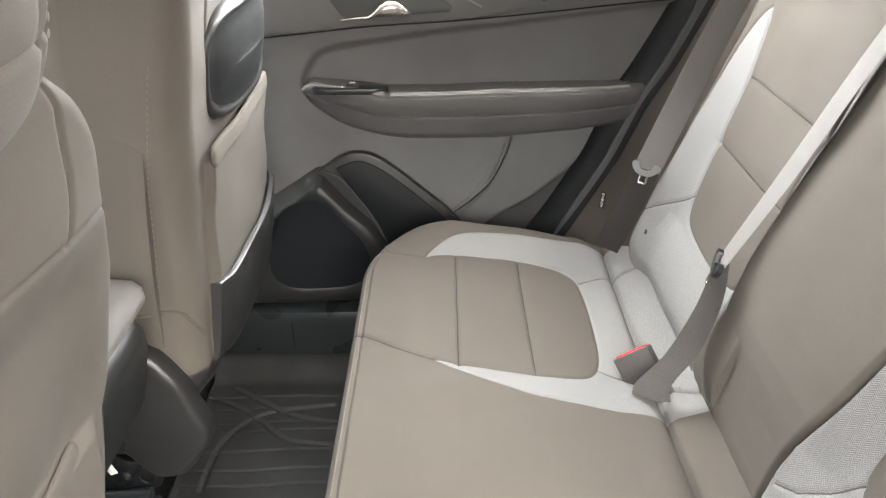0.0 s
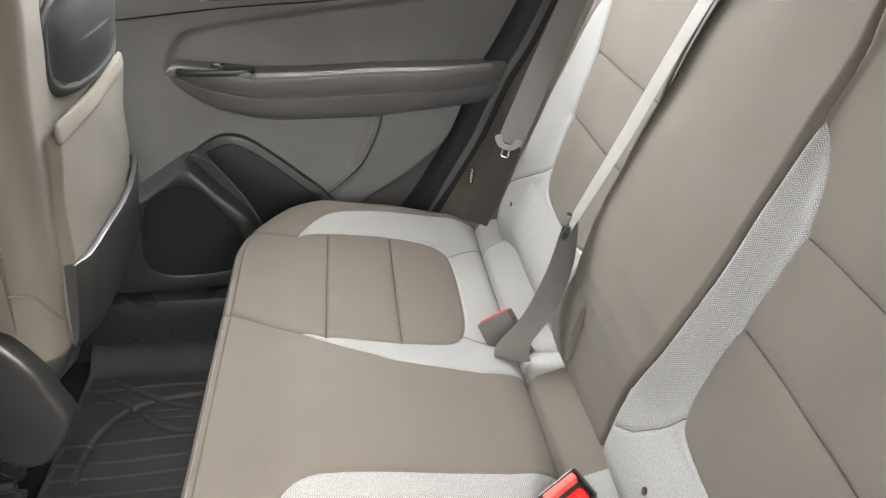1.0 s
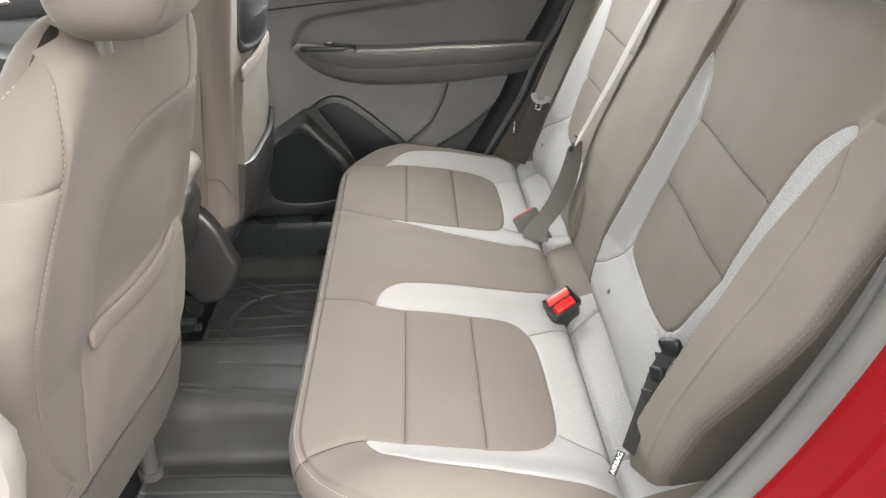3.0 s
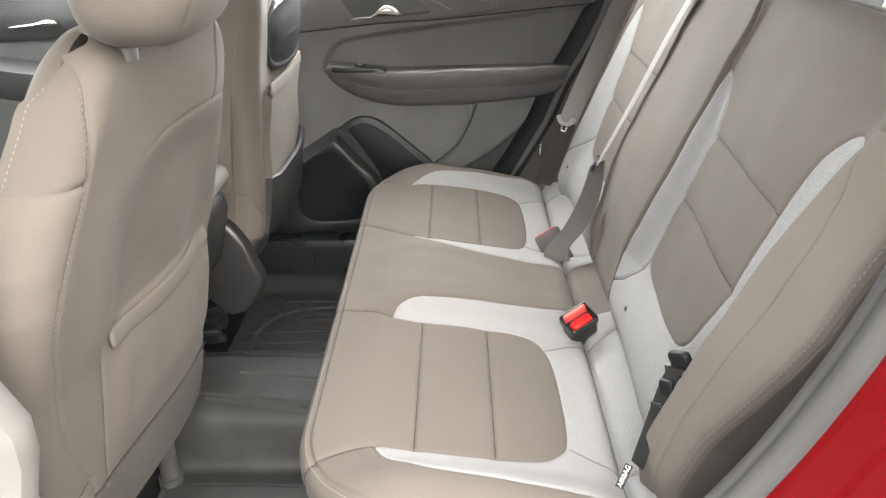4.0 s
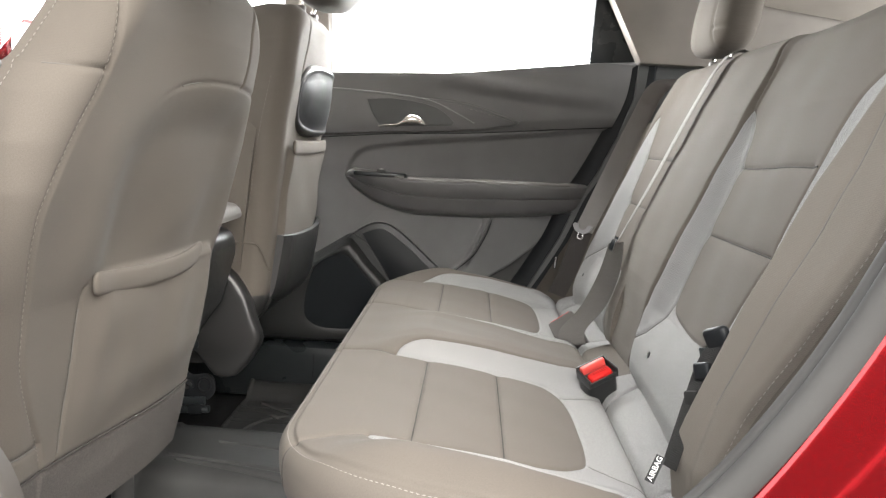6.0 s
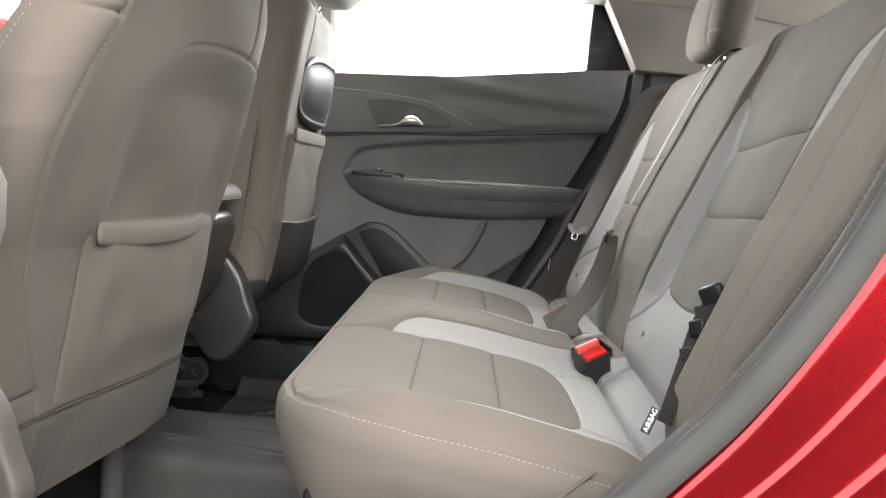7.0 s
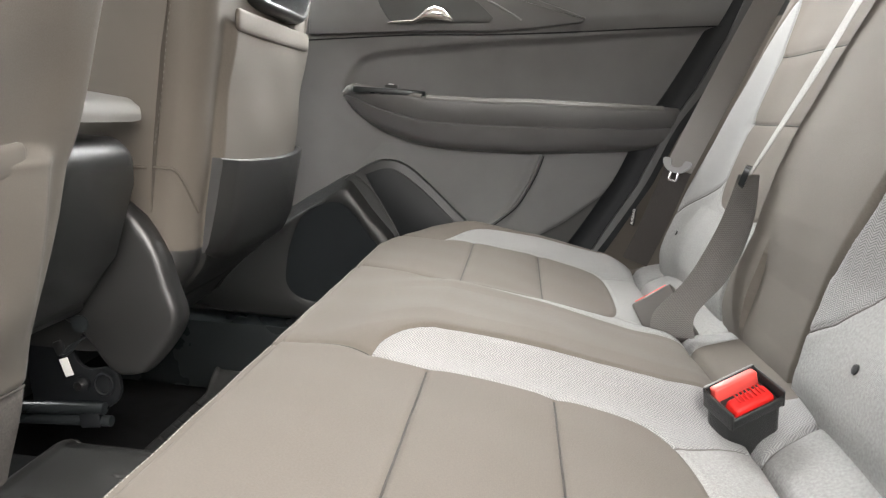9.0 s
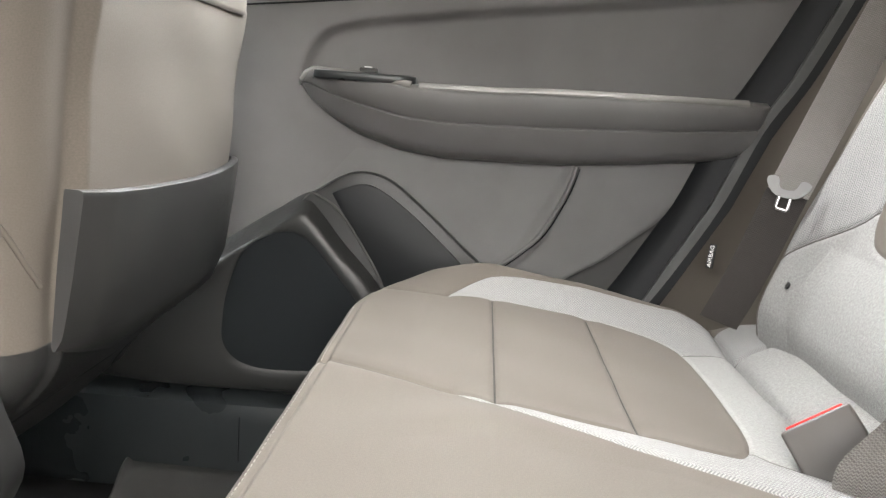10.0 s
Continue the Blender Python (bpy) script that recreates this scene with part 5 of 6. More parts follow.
    for xx, zc, h, out in ((-0.180, 1.150, 0.002, 0.004), (-0.165, 1.153, 0.006, 0.010), (-0.13, 1.156, 0.008, 0.016), (-0.118, 1.163, 0.012, 0.019), (-0.108, 1.170, 0.022, 0.021), (-0.092, 1.173, 0.027, 0.021), (-0.078, 1.172, 0.024, 0.019), (-0.064, 1.166, 0.015, 0.013), (-0.056, 1.163, 0.007, 0.005)):
        rings.append([(xx, 0.684 - out * 0.5 - out * 0.5 * math.cos(g), zc + h * 0.5 * math.sin(g)) for g in np.linspace(0, 2 * math.pi, 14, endpoint=False)])
    loft("door_handle", rings, CHROME, door, "chrome inside handle")
    # bottle holder, and the speaker pod standing proud beside it
    back = np.vstack([spline([(-0.30, 0.80), (-0.245, 0.858), (-0.231, 0.867), (-0.200, 0.888), (-0.169, 0.898), (-0.129, 0.890), (-0.079, 0.854), (-0.019, 0.803), (0.007, 0.781), (0.05, 0.735)], 4), [(0.05, 0.56), (-0.30, 0.56)]])
    plate("bottle_holder", back, "y", 0.694, 0.716, BLACK, door, "black plastic bottle holder", 0.007)
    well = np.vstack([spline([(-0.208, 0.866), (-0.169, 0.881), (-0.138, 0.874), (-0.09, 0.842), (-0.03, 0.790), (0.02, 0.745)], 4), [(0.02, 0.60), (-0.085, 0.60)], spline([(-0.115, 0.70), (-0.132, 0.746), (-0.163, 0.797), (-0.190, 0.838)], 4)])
    # Flat dark sheet stands for the shade inside the holder.
    plate("holder_shade", well, "y", 0.6905, 0.6955, DEEP_BLACK, door, "dark sheet for the shade inside the bottle holder", 0.001)
    tube("holder_edge", [(a, 0.691, b) for a, b in spline([(-0.235, 0.864), (-0.198, 0.843), (-0.163, 0.797), (-0.132, 0.746), (-0.105, 0.68)], 6)], 0.0022, SHIELD_RIM, door, "thin grey edge")
    outer = np.array([(-0.60, 0.60), (-0.48, 0.700), (-0.382, 0.770), (-0.334, 0.805), (-0.286, 0.837), (-0.243, 0.864), (-0.222, 0.852), (-0.185, 0.806), (-0.130, 0.745), (-0.085, 0.67), (-0.10, 0.585), (-0.28, 0.560), (-0.50, 0.56)])
    front = np.array([(-0.57, 0.60), (-0.47, 0.680), (-0.376, 0.748), (-0.324, 0.786), (-0.285, 0.812), (-0.245, 0.836), (-0.226, 0.824), (-0.192, 0.786), (-0.143, 0.736), (-0.105, 0.665), (-0.115, 0.595), (-0.28, 0.575), (-0.50, 0.575)])
    mouth = np.array([(-0.348, 0.640), (-0.350, 0.680), (-0.343, 0.725), (-0.322, 0.778), (-0.284, 0.804), (-0.252, 0.809), (-0.225, 0.793), (-0.192, 0.755), (-0.160, 0.715), (-0.148, 0.665), (-0.178, 0.620), (-0.270, 0.608), (-0.322, 0.615)])
    rings = []
    for line, y in ((outer, 0.716), (outer * 0.8 + front * 0.2, 0.704), (outer * 0.45 + front * 0.55, 0.690), (outer * 0.12 + front * 0.88, 0.676), (front, 0.671), (front * 0.85 + mouth * 0.15, 0.668), (front * 0.12 + mouth * 0.88, 0.667), (mouth, 0.669)):
        rings.append([(a, y, b) for a, b in spline(line, 5, True)])
    loft("speaker_pod", rings, BLACK, door, "black plastic speaker pod with a rounded rib", caps=False, sharp=70)
    c = mouth.mean(0)
    rings = [[(c[0] + (a - c[0]) * k, y, c[1] + (b - c[1]) * k) for a, b in spline(mouth, 5, True)] for k, y in ((1.0, 0.669), (0.985, 0.679), (0.95, 0.681), (0.60, 0.682), (0.2, 0.682))]
    loft("speaker_grille", rings, SPEAKER, door, "black cloth speaker grille", sharp=50)
    ring = [(c[0] + (a - c[0]) * 0.97, 0.674, c[1] + (b - c[1]) * 0.97) for a, b in spline(mouth, 5, True)]
    tube("grille_ring", ring, 0.0036, BLACK_SATIN, door, "black satin ring", closed=True)
    # window
    pane = [(-0.312, 1.275), (0.352, 1.340), (0.356, 1.55), (-0.30, 1.56)]
    g = plate("window_1", pane, "y", 0.742, 0.746, GLASS, door, "clear side window", 0)
    g.visible_shadow = False
    return door


SPEAKER = material("black speaker cloth", (0.0085, 0.0105, 0.0120), 0.65, fine=0.5, fine_scale=1500, spec=0.12)
far_door()


def far_side():
    # outer skin below the windows, pillars, and the side of the body past the rear door
    structure(plate("outer_skin", [(-1.45, 0.30), (1.35, 0.30), (1.35, 1.25), (0.5, 1.27), (-1.45, 1.20)], "y", 0.80, 0.86, PAINT, bevel=0.01), "red painted body side", "car body")
    pil = [(-0.43, 1.24), (-0.318, 1.25), (-0.318, 1.29), (-0.345, 1.58), (-0.46, 1.58)]
    structure(plate("pillar_1", pil, "y", 0.735, 0.80, PILLAR, bevel=0.006), "taupe door pillar trim", "pillar")
    tube("sill_gap", [(-0.317, 0.6535, 0.470), (-0.317, 0.6535, 0.538)], 0.0012, DEEP_BLACK, bpy.data.objects["door_1"], "dark joint in the sill trim", seg=6)
    structure(plate("sill_trim", [(-0.8, 0.40), (0.02, 0.40), (0.02, 0.563), (-0.10, 0.563), (-0.8, 0.553)], "y", 0.655, 0.80, BLACK_SATIN, bevel=0.03), "black plastic door sill trim", "trim")
    edge = spline([(0.09, 0.45), (0.16, 0.66), (0.235, 0.789), (0.290, 0.89), (0.332, 0.995), (0.374, 1.066), (0.418, 1.164), (0.455, 1.26), (0.465, 1.345)], 5)
    loft("door_gasket", [[(a - 0.025, 0.722, b), (a - 0.022, 0.708, b), (a + 0.004, 0.699, b), (a + 0.028, 0.694, b), (a + 0.050, 0.682, b), (a + 0.056, 0.688, b), (a + 0.056, 0.716, b)] for a, b in edge], DEEP_BLACK, bpy.data.objects["door_1"], "black rubber gasket", sharp=70)
    body = [(0.13, 0.40), (0.19, 0.66), (0.255, 0.789), (0.31, 0.89), (0.352, 0.995), (0.394, 1.066), (0.438, 1.164), (0.47, 1.26), (0.475, 1.36), (1.25, 1.36), (1.25, 0.40)]
    structure(plate("quarter_trim", body, "y", 0.69, 0.75, DOOR_SHADED, bevel=0.006), "dark grey plastic trim behind the rear door", "wall")
    fixed = [(0.353, 1.342), (0.472, 1.352), (0.40, 1.56), (0.356, 1.56)]
    structure(plate("window_corner", fixed, "y", 0.715, 0.75, BLACK_SATIN, bevel=0.003), "black corner piece of the door window", "trim")
    cpil = [(0.468, 1.345), (1.30, 1.345), (1.30, 1.58), (0.34, 1.58)]
    structure(plate("pillar_2", cpil, "y", 0.64, 0.70, PILLAR, bevel=0.006), "light taupe rear pillar trim", "pillar")
    # rail over the windows
    structure(block("roof_rail", (2.2, 0.08, 0.10), (0.0, 0.68, 1.56), PILLAR, bevel=0.02), "taupe trim over the windows", "trim")


far_side()


# ---- near side of the body, by the open rear door ----
JAMB = spline([(-0.02, 0.44), (0.10, 0.60), (0.16, 0.69), (0.205, 0.748), (0.245, 0.795), (0.308, 0.868), (0.365, 0.956), (0.408, 1.043), (0.445, 1.14), (0.48, 1.28), (0.49, 1.42), (0.46, 1.53)], 6)


def along(section, name, mat, label, spread=None):
    """Sweeps a section of (distance rearward of the door's edge, y) along the edge of the opening; spread: how far it opens out at each height."""
    rings = []
    for i, p in enumerate(JAMB):
        d = JAMB[min(i + 1, len(JAMB) - 1)] - JAMB[max(i - 1, 0)]
        d /= np.linalg.norm(d)
        n = np.array([d[1], -d[0]])
        k = 1.0 if spread is None else float(np.interp(p[1], *spread))
        rings.append([(p[0] + n[0] * (0.024 + (a - 0.024) * k), y, p[1] + n[1] * (0.024 + (a - 0.024) * k)) for a, y in section])
    return structure(loft(name, rings, mat, sharp=75), label, "car body")


def near_side():
    seal = [(-0.002, -0.714), (-0.010, -0.716), (-0.0150, -0.720), (-0.0165, -0.7255), (-0.0155, -0.7300), (-0.0125, -0.7325), (-0.0122, -0.7350), (-0.0150, -0.7375), (-0.0140, -0.7440), (-0.0085, -0.7490), (0.0, -0.7510), (0.0075, -0.7490), (0.0120, -0.742), (0.013, -0.70)]
    seal = [tuple(p) for p in spline(seal, 3, True)]
    along(seal, "door_seal", SEAL, "grey rubber seal round the rear door opening")
    # stepped body flange: narrow rounded beads between flat bands
    jamb = [(0.006, -0.730), (0.012, -0.745), (0.017, -0.749)]
    for u in np.linspace(0.022, 0.42, 150):
        y = float(np.interp(u, [0.022, 0.05, 0.06, 0.09, 0.10, 0.138, 0.148, 0.20, 0.212, 0.29, 0.304, 0.42], [-0.750, -0.757, -0.761, -0.769, -0.773, -0.782, -0.786, -0.798, -0.802, -0.818, -0.823, -0.845]))
        bead = sum(h * math.exp(-(((u - c) / w) ** 2)) for c, w, h in ((0.055, 0.0030, 0.0013), (0.095, 0.0032, 0.0017), (0.143, 0.0038, 0.0022), (0.206, 0.0050, 0.0030), (0.297, 0.0065, 0.0038)))
        jamb.append((float(u), y - bead))
    jamb += [(0.70, -0.860)]
    jamb = jamb + [(0.70, -0.78), (0.22, -0.75), (0.05, -0.69)]
    along(jamb, "quarter_panel", PAINT, "glossy red painted body round the door opening", ([0.45, 0.80, 0.95, 1.15], [0.8, 0.85, 1.25, 1.5]))
    structure(plate("sill", [(-1.3, 0.33), (0.08, 0.33), (0.04, 0.43), (-0.03, 0.455), (-1.3, 0.455)], "y", -0.82, -0.70, PAINT, bevel=0.015), "red painted door sill", "car body")
    structure(plate("pillar_3", [(-0.46, 0.42), (-0.35, 0.42), (-0.345, 0.90), (-0.330, 0.96), (-0.330, 1.0), (-0.355, 1.05), (-0.38, 1.2), (-0.44, 1.56), (-0.52, 1.56), (-0.48, 1.2)], "y", -0.745, -0.70, LID, bevel=0.015), "grey door pillar trim beside the front seat", "pillar")
    # Out of view; added to keep daylight off the far front door.
    structure(plate("unseen_side", [(-1.40, 0.40), (-0.50, 0.40), (-0.49, 1.0), (-0.52, 1.25), (-1.40, 1.23)], "y", -0.79, -0.715, DOOR_UP, bevel=0.02), "unseen front door lining added to block side light", "wall")
    # inner trim between the seat and the opening
    structure(plate("wheel_trim", [(0.21, 0.62), (0.35, 0.80), (0.45, 0.96), (0.50, 1.12), (0.53, 1.30), (1.2, 1.30), (1.2, 0.45), (0.1, 0.45)], "y", -0.70, -0.655, SEAL, bevel=0.01), "grey plastic trim over the wheel arch", "wall")
    structure(plate("pillar_4", [(0.485, 1.28), (1.0, 1.30), (0.9, 1.58), (0.46, 1.58)], "y", -0.72, -0.64, PILLAR, bevel=0.01), "light taupe rear pillar trim", "pillar")
    structure(block("roof_rail_near", (2.2, 0.08, 0.10), (0.0, -0.66, 1.57), PAINT, bevel=0.02), "red painted rail over the door opening", "trim")


near_side()


# ---- seat belts ----
def ribbon(name, path, across, width, mat, parent, label="", thick=0.0014):
    """A strap along a path; across: its side direction at each point."""
    path = np.array(path, float)
    across = np.array(across, float)
    n = 6
    pts = spline(path, n)
    sides = spline(across, n)
    sides /= np.linalg.norm(sides, axis=1)[:, None]
    at = np.r_[0, np.cumsum(np.linalg.norm(np.diff(pts, axis=0), axis=1))]
    verts, faces, uvs = [], [], []
    for i, (p, s) in enumerate(zip(pts, sides)):
        d = pts[min(i + 1, len(pts) - 1)] - pts[max(i - 1, 0)]
        up = np.cross(d / np.linalg.norm(d), s)
        up /= max(np.linalg.norm(up), 1e-9)
        for k, f in ((-0.5, -0.3), (-0.42, 1), (0, 1), (0.42, 1), (0.5, -0.3), (0.42, -1), (0, -1), (-0.42, -1)):
            verts.append(p + s * width * k + up * thick * 0.5 * f)
            uvs.append((at[i], width * k))
    for i in range(len(pts) - 1):
        for j in range(8):
            faces.append((i * 8 + j, i * 8 + (j + 1) % 8, i * 8 + 8 + (j + 1) % 8, i * 8 + 8 + j))
    return raw(name, verts, faces, mat, parent, label, uvs)


def tongue(at, along_way, across_way, parent, mat, size=1.0):
    """The latch plate of a belt: a plastic grip and a bright steel loop."""
    o = np.array(at)
    d, s = np.array(along_way) / np.linalg.norm(along_way), np.array(across_way) / np.linalg.norm(across_way)
    n = np.cross(d, s)
    m = Matrix(((s[0], d[0], n[0], o[0]), (s[1], d[1], n[1], o[1]), (s[2], d[2], n[2], o[2]), (0, 0, 0, 1)))
    m = m @ Matrix.Scale(size, 4)
    bm = bmesh.new()
    out = spline([(-0.034, 0.010), (-0.036, -0.004), (-0.020, -0.006), (-0.012, 0.012), (0.012, 0.012), (0.020, -0.006), (0.036, -0.004), (0.034, 0.010), (0.016, 0.026), (-0.016, 0.026)], 3, True)
    vs = [bm.verts.new((a, b, -0.004)) for a, b in out]
    f = bm.faces.new(vs)
    top = bmesh.ops.extrude_face_region(bm, geom=[f])
    bmesh.ops.translate(bm, vec=(0, 0, 0.009), verts=[v for v in top["geom"] if isinstance(v, bmesh.types.BMVert)])
    bmesh.ops.transform(bm, matrix=m, verts=bm.verts)
    grip = part("tongue_grip", bm, mat, parent, "plastic tongue grip")
    loop = [m @ Vector(v) for v in ((-0.009, 0.020, 0), (-0.010, 0.045, 0), (-0.008, 0.049, 0), (0.008, 0.049, 0), (0.010, 0.045, 0), (0.009, 0.020, 0))]
    tube("tongue_plate", loop, 0.0024, STEEL, grip, "bright steel latch plate")


def back_spot(q, s, d):
    return tuple(BACK_FOOT + s * BACK_UP + d * BACK_OUT + np.array([0, q, 0]))


def belts():
    far = thing("seat_belt", (0.31, 0.57, 0.76), "taupe seat belt hanging beside the rear seat with a grey tongue", "seat belt", "rear seat belts")
    ribbon("webbing", [(0.300, 0.555, 0.765), (0.322, 0.545, 0.83), (0.350, 0.535, 0.93)], [(0.84, -0.46, -0.2)] * 3, 0.046, WEB_DARK, far, "dark lower webbing")
    ribbon("webbing", [(0.350, 0.533, 0.93), (0.405, 0.555, 1.06), (0.463, 0.570, 1.20), (0.505, 0.580, 1.285), (0.57, 0.59, 1.31)], [(0.84, -0.46, -0.2), (0.88, -0.25, -0.25), (0.90, 0.0, -0.28), (0.86, 0.12, -0.25), (0.7, 0.3, 0.1)], 0.046, WEB, far)
    tongue((0.345, 0.520, 0.943), (-0.2, -0.1, -1), (0.84, -0.46, -0.12), far, PALE_GREY, 0.64)
    mid = thing("seat_belt", (0.30, 0.16, 0.76), "taupe centre seat belt across the backrest with a black tongue", "seat belt", "rear seat belts")
    ribbon("webbing", [(0.60, 0.150, 1.275), (0.572, 0.152, 1.318), (0.545, 0.154, 1.324), (0.515, 0.156, 1.295), (0.47, 0.160, 1.20), (0.42, 0.165, 1.08), (0.362, 0.172, 0.95)], [(0.12, 0.99, 0.0)] * 6 + [(0.25, 0.96, 0.05)], 0.043, WEB, mid)
    ribbon("webbing", [(0.362, 0.172, 0.95), (0.352, 0.163, 0.89), (0.325, 0.150, 0.825), (0.288, 0.140, 0.778), (0.290, 0.14, 0.748)], [(0.7, 0.7, 0), (0.85, 0.4, 0), (0.93, 0.1, 0.05), (0.95, -0.15, 0.1), (0.95, -0.2, 0.1)], 0.050, WEB_MID, mid, "loose lower webbing")
    tongue((0.358, 0.170, 0.955), (-0.25, 0.1, -1), (0.3, 0.95, 0.0), mid, BLACK_SATIN, 0.78)
    near = thing("seat_belt", (0.34, -0.54, 0.80), "dark seat belt tucked beside the rear seat with a black tongue", "seat belt", "rear seat belts")
    strap = [back_spot(q, h, d) for q, h, d in ((-0.530, 0.01, 0.046), (-0.520, 0.05, 0.047), (-0.510, 0.095, 0.049), (-0.505, 0.130, 0.050), (-0.515, 0.165, 0.048), (-0.545, 0.178, 0.030), (-0.585, 0.185, 0.010))]
    ribbon("webbing", strap, [(0.50, -0.86, 0.0)] * 4 + [(0.45, -0.80, 0.3), (0.40, -0.70, 0.5), (0.40, -0.70, 0.5)], 0.022, WEB_BLACK, near)
    grip = block("tongue_grip", (0.032, 0.013, 0.026), back_spot(-0.507, 0.160, 0.050), DEEP_BLACK, near, "black plastic tongue grip", 0.0055, (14, -24, -58), 3)
    block("tongue_plate", (0.024, 0.003, 0.014), back_spot(-0.502, 0.140, 0.050), BLACK_SATIN, grip, "black latch plate", 0.001, (0, -18, -55))
    block("belt_guide", (0.022, 0.008, 0.020), back_spot(-0.510, 0.120, 0.051), DEEP_BLACK, near, "black belt guide", 0.0035, (0, -18, -58), 3)
    block("belt_stop", (0.018, 0.005, 0.016), back_spot(-0.512, 0.088, 0.050), WEB_BLACK, near, "black belt fold", 0.002, (0, -18, -58))


belts()


def buckle(at, turn, twin, body_mat, label):
    b = thing("belt_buckle", at, label, "belt buckle", "belt buckles")
    m = pose(*at, *turn)

    def piece(name, size, where, mat, parent, lab="", bevel=0.003, tip=0.0, narrow=1.0):
        bm = bmesh.new()
        bmesh.ops.create_cube(bm, size=1.0)
        for v in bm.verts:
            if v.co.z > 0:
                v.co.y *= narrow
        bmesh.ops.scale(bm, vec=size, verts=bm.verts)
        bmesh.ops.bevel(bm, geom=bm.edges[:], offset=bevel, segments=3, affect="EDGES", profile=0.5)
        bmesh.ops.rotate(bm, matrix=Matrix.Rotation(radians(tip), 3, "Y"), verts=bm.verts)
        bmesh.ops.translate(bm, vec=where, verts=bm.verts)
        bmesh.ops.transform(bm, matrix=m, verts=bm.verts)
        return part(name, bm, mat, parent, lab)

    wide = 0.054 if twin else 0.021
    body = piece("housing", (0.036 if twin else 0.056, wide, 0.075), (0, 0, -0.008), body_mat, b, "", 0.009 if twin else 0.003)
    if twin:
        piece("push_button", (0.009, 0.044, 0.018), (-0.0115, 0, 0.0315), RED_WORN, body, "faded red push button", 0.0025, -14)
        button = piece("push_button", (0.0160, 0.045, 0.018), (0.0070, 0, 0.0270), RED_BUTTON, body, "red push button with fine ribs", 0.004, 8, 0.84)
        for k in range(7):
            piece("rib", (0.010, 0.0012, 0.0016), (0.0060, -0.012 + 0.004 * k, 0.0392), RED_BUTTON, button, "", 0.0005, 8)
        for y in (-1, 1):
            piece("collar", (0.037, 0.003, 0.018), (0, y * (wide / 2 - 0.001), 0.0285), body_mat, body, "", 0.0014)
        piece("collar", (0.003, wide, 0.010), (0.0168, 0, 0.0255), body_mat, body, "", 0.0014)
        piece("collar", (0.0025, wide * 0.98, 0.018), (-0.0180, 0, 0.0300), body_mat, body, "", 0.0010, -6)
        piece("rim", (0.0012, wide * 0.94, 0.0016), (-0.0190, 0, 0.0392), PALE_GREY, body, "pale rim", 0.0004)
    else:
        piece("push_button", (0.046, 0.014, 0.005), (0.0, 0, 0.0290), RED_BUTTON, body, "red push button", 0.0015)
    return b


buckle((0.296, -0.140, 0.754), (22, 15, -60), True, BLACK, "black twin belt buckle with red push buttons")
buckle((0.284, 0.190, 0.763), (-28, -38, -14), False, TAUPE_PLASTIC, "taupe belt buckle with a red push button lying on the seat")


# ---- airbag tags ----
def tag(at, normal, up, label):
    t = thing("airbag_tag", at, label, "tag", "airbag tags")
    n, u = Vector(normal).normalized(), Vector(up).normalized()
    r = u.cross(n).normalized()
    m = Matrix(((r.x, u.x, n.x, at[0]), (r.y, u.y, n.y, at[1]), (r.z, u.z, n.z, at[2]), (0, 0, 0, 1)))
    bm = bmesh.new()
    bmesh.ops.create_cube(bm, size=1.0)
    bmesh.ops.scale(bm, vec=(0.031, 0.0100, 0.001), verts=bm.verts)
    bmesh.ops.transform(bm, matrix=m, verts=bm.verts)
    part("cloth", bm, TAG, t)
    cu = bpy.data.curves.new("lettering", "FONT")
    cu.body, cu.size, cu.align_x, cu.align_y, cu.extrude = "AIRBAG", 0.0082, "CENTER", "CENTER", 0.0002
    ob = new("lettering", cu)
    ob.matrix_world = m @ Matrix.Translation((0, 0, 0.0009))
    me = bpy.data.meshes.new_from_object(ob.evaluated_get(bpy.context.evaluated_depsgraph_get()))
    me.transform(m @ Matrix.Translation((0, 0, 0.0009)))
    bpy.data.objects.remove(ob)
    me.materials.clear()
    me.materials.append(WHITE_INK)
    hang(new("lettering", me), t, "white letters")


tag((0.285, -0.562, 0.800), (-0.2, -0.75, 0.6), (-0.855, 0.418, 0.24), "black cloth airbag tag with white letters on the rear seat")
tag((0.298, 0.612, 0.836), (-0.8, -0.6, 0.1), (-0.55, 0.75, 0.0), "black cloth airbag tag with white letters on the rear seat")


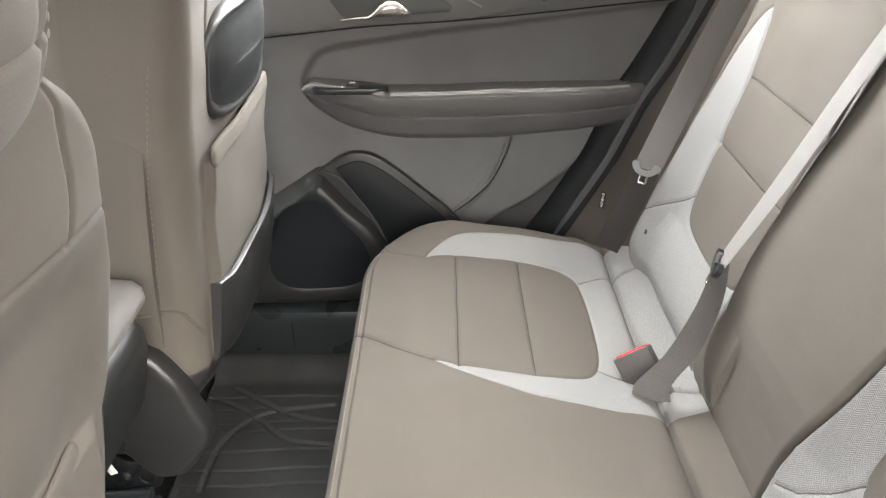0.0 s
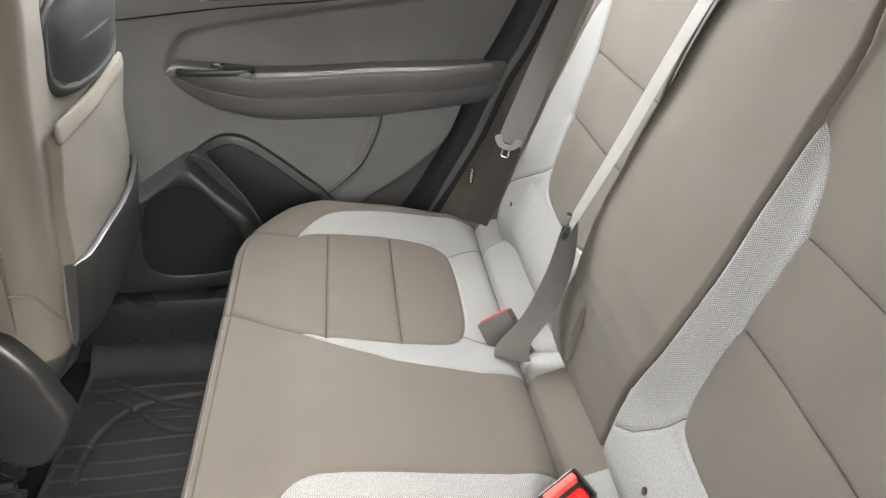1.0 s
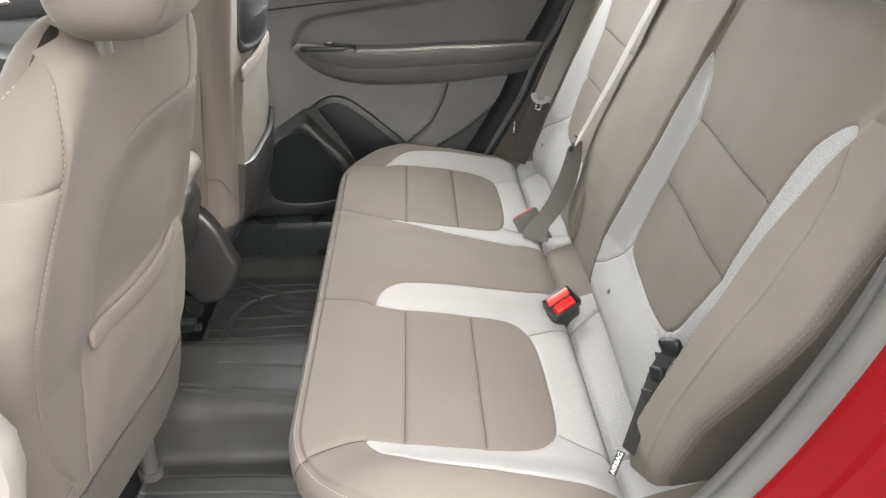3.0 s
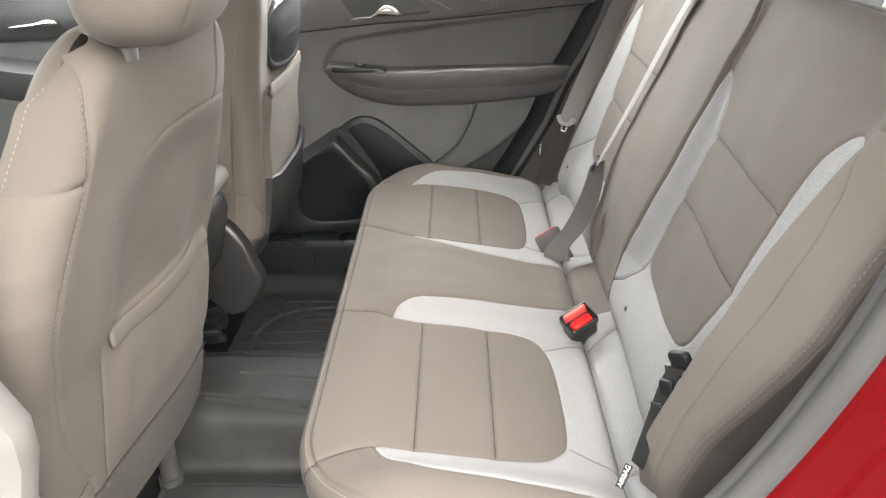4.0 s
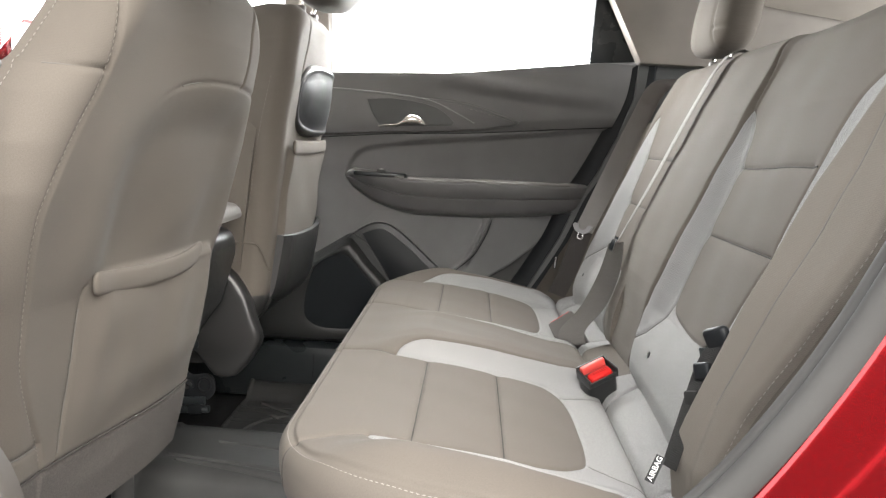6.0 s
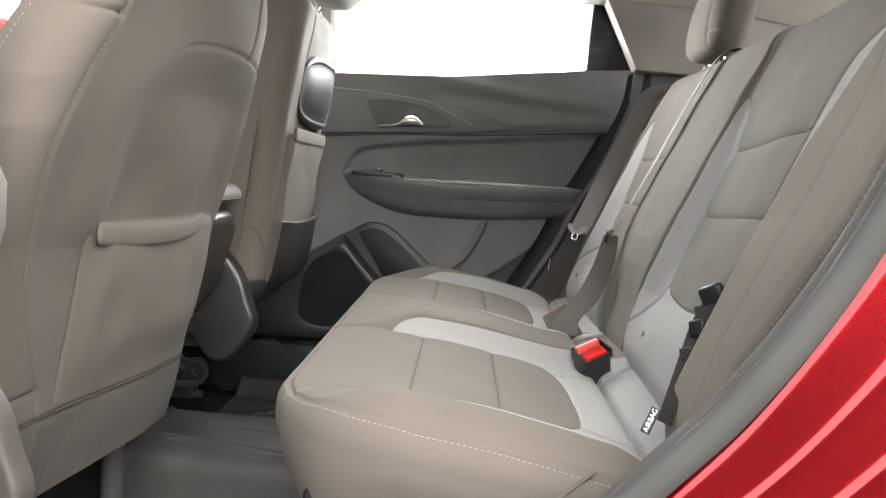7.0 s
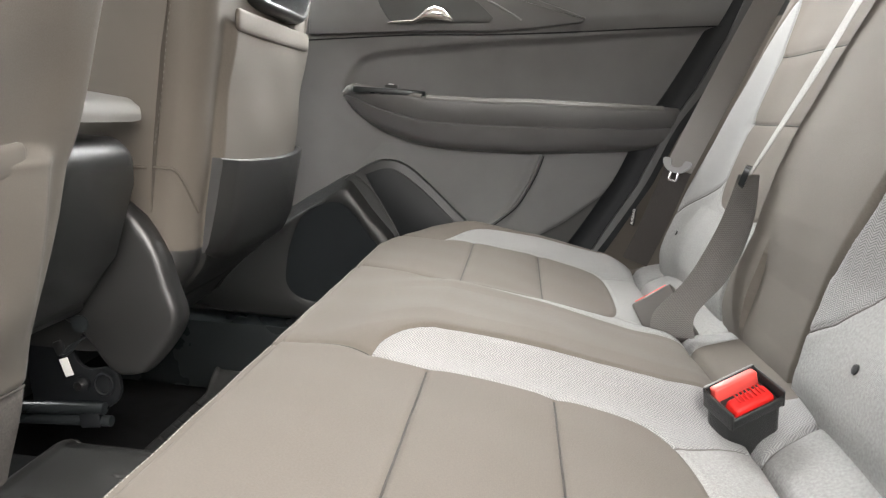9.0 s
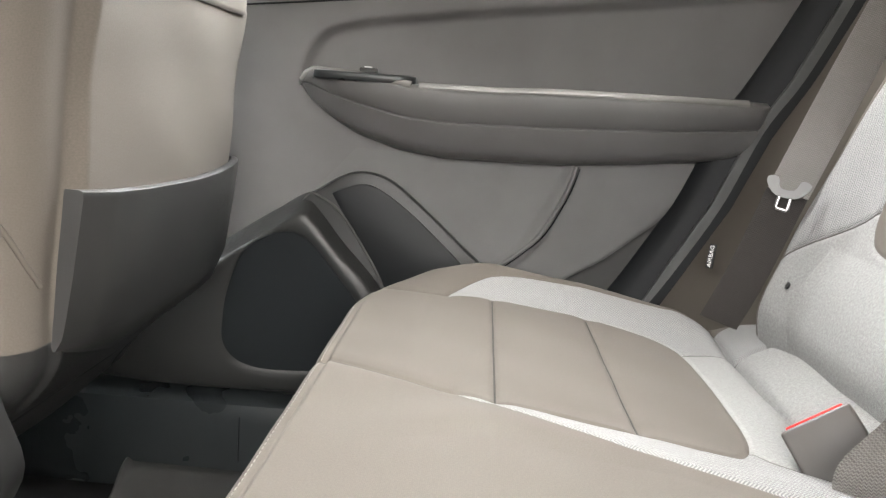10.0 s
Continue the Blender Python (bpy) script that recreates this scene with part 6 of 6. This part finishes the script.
# ---- far front door, with its mirror outside ----
def front_door():
    door = thing("door_2", (-0.9, 0.76, 0.5), "closed front door with dark plastic lining and a chrome handle", "car door", kind="structure")
    x, z = np.meshgrid(np.linspace(-1.45, -0.61, 60), np.linspace(0.45, 1.245, 60), indexing="ij")
    y = 0.715 - 0.014 * smooth(1.10, 1.2, z) + 0.005 * np.exp(-(((z - 1.10) / 0.01) ** 2))
    # Panels use the darkened plastic, so shade is part of their colour.
    sheet_pieces(np.stack([x, y, z], -1), np.stack([x, z], -1), [("upper_panel", 1.06 - z, DOOR_SHADED, door, ""), ("lower_panel", None, DOOR_SHADED, door, "")])
    loft("sill_roll", [[(xx, 0.725 + 0.026 * math.cos(g), 1.245 + 0.014 * math.sin(g)) for g in np.linspace(0, 2 * math.pi, 14, endpoint=False)] for xx in np.linspace(-1.45, -0.61, 12)], DOOR_SHADED, door)
    loft("armrest", [[(xx, 0.72, t + 0.01), (xx, 0.665, t), (xx, 0.655, t - 0.012), (xx, 0.668, t - 0.07), (xx, 0.72, t - 0.11)] for xx, t in ((-1.25, 1.07), (-1.1, 1.045), (-0.9, 1.02), (-0.62, 1.02))], DOOR_SHADED, door)
    cup = spline([(-1.12, 1.10), (-1.10, 1.18), (-0.98, 1.20), (-0.86, 1.19), (-0.84, 1.12), (-0.98, 1.10)], 5, True)
    plate("handle_cup", cup, "y", 0.690, 0.702, BLACK, door, "black handle recess", 0.003)
    rings = []
    for xx, zc, h, out in ((-1.045, 1.132, 0.003, 0.004), (-1.02, 1.135, 0.008, 0.012), (-0.97, 1.141, 0.010, 0.018), (-0.94, 1.146, 0.018, 0.020), (-0.925, 1.144, 0.014, 0.012), (-0.918, 1.14, 0.006, 0.004)):
        rings.append([(xx, 0.688 - out * 0.5 - out * 0.5 * math.cos(g), zc + h * 0.5 * math.sin(g)) for g in np.linspace(0, 2 * math.pi, 14, endpoint=False)])
    loft("door_handle", rings, CHROME, door, "chrome inside handle")
    g = plate("window_2", [(-1.30, 1.25), (-0.46, 1.265), (-0.47, 1.55), (-0.85, 1.53)], "y", 0.742, 0.746, GLASS, door, "clear side window", 0)
    g.visible_shadow = False
    mir = thing("wing_mirror", (-1.30, 0.86, 1.25), "red wing mirror outside the front window", "wing mirror")
    rings = []
    for xx, w, h in ((-1.40, 0.05, 0.03), (-1.38, 0.09, 0.06), (-1.34, 0.11, 0.075), (-1.29, 0.115, 0.08), (-1.275, 0.112, 0.077)):
        rings.append([(xx, 0.99 + w * math.copysign(abs(math.cos(g)) ** 0.7, math.cos(g)), 1.32 + h * math.copysign(abs(math.sin(g)) ** 0.7, math.sin(g))) for g in np.linspace(0, 2 * math.pi, 24, endpoint=False)])
    loft("mirror_shell", rings, PAINT, mir, "red painted shell")
    plate("mirror_glass", [(0.99 + 0.10 * math.copysign(abs(math.cos(g)) ** 0.7, math.cos(g)), 1.32 + 0.066 * math.copysign(abs(math.sin(g)) ** 0.7, math.sin(g))) for g in np.linspace(0, 2 * math.pi, 24, endpoint=False)], "x", -1.274, -1.270, MIRROR, mir, "mirror glass", 0)
    block("mirror_arm", (0.06, 0.14, 0.05), (-1.33, 0.86, 1.25), BLACK, mir, "black arm", 0.01)


front_door()
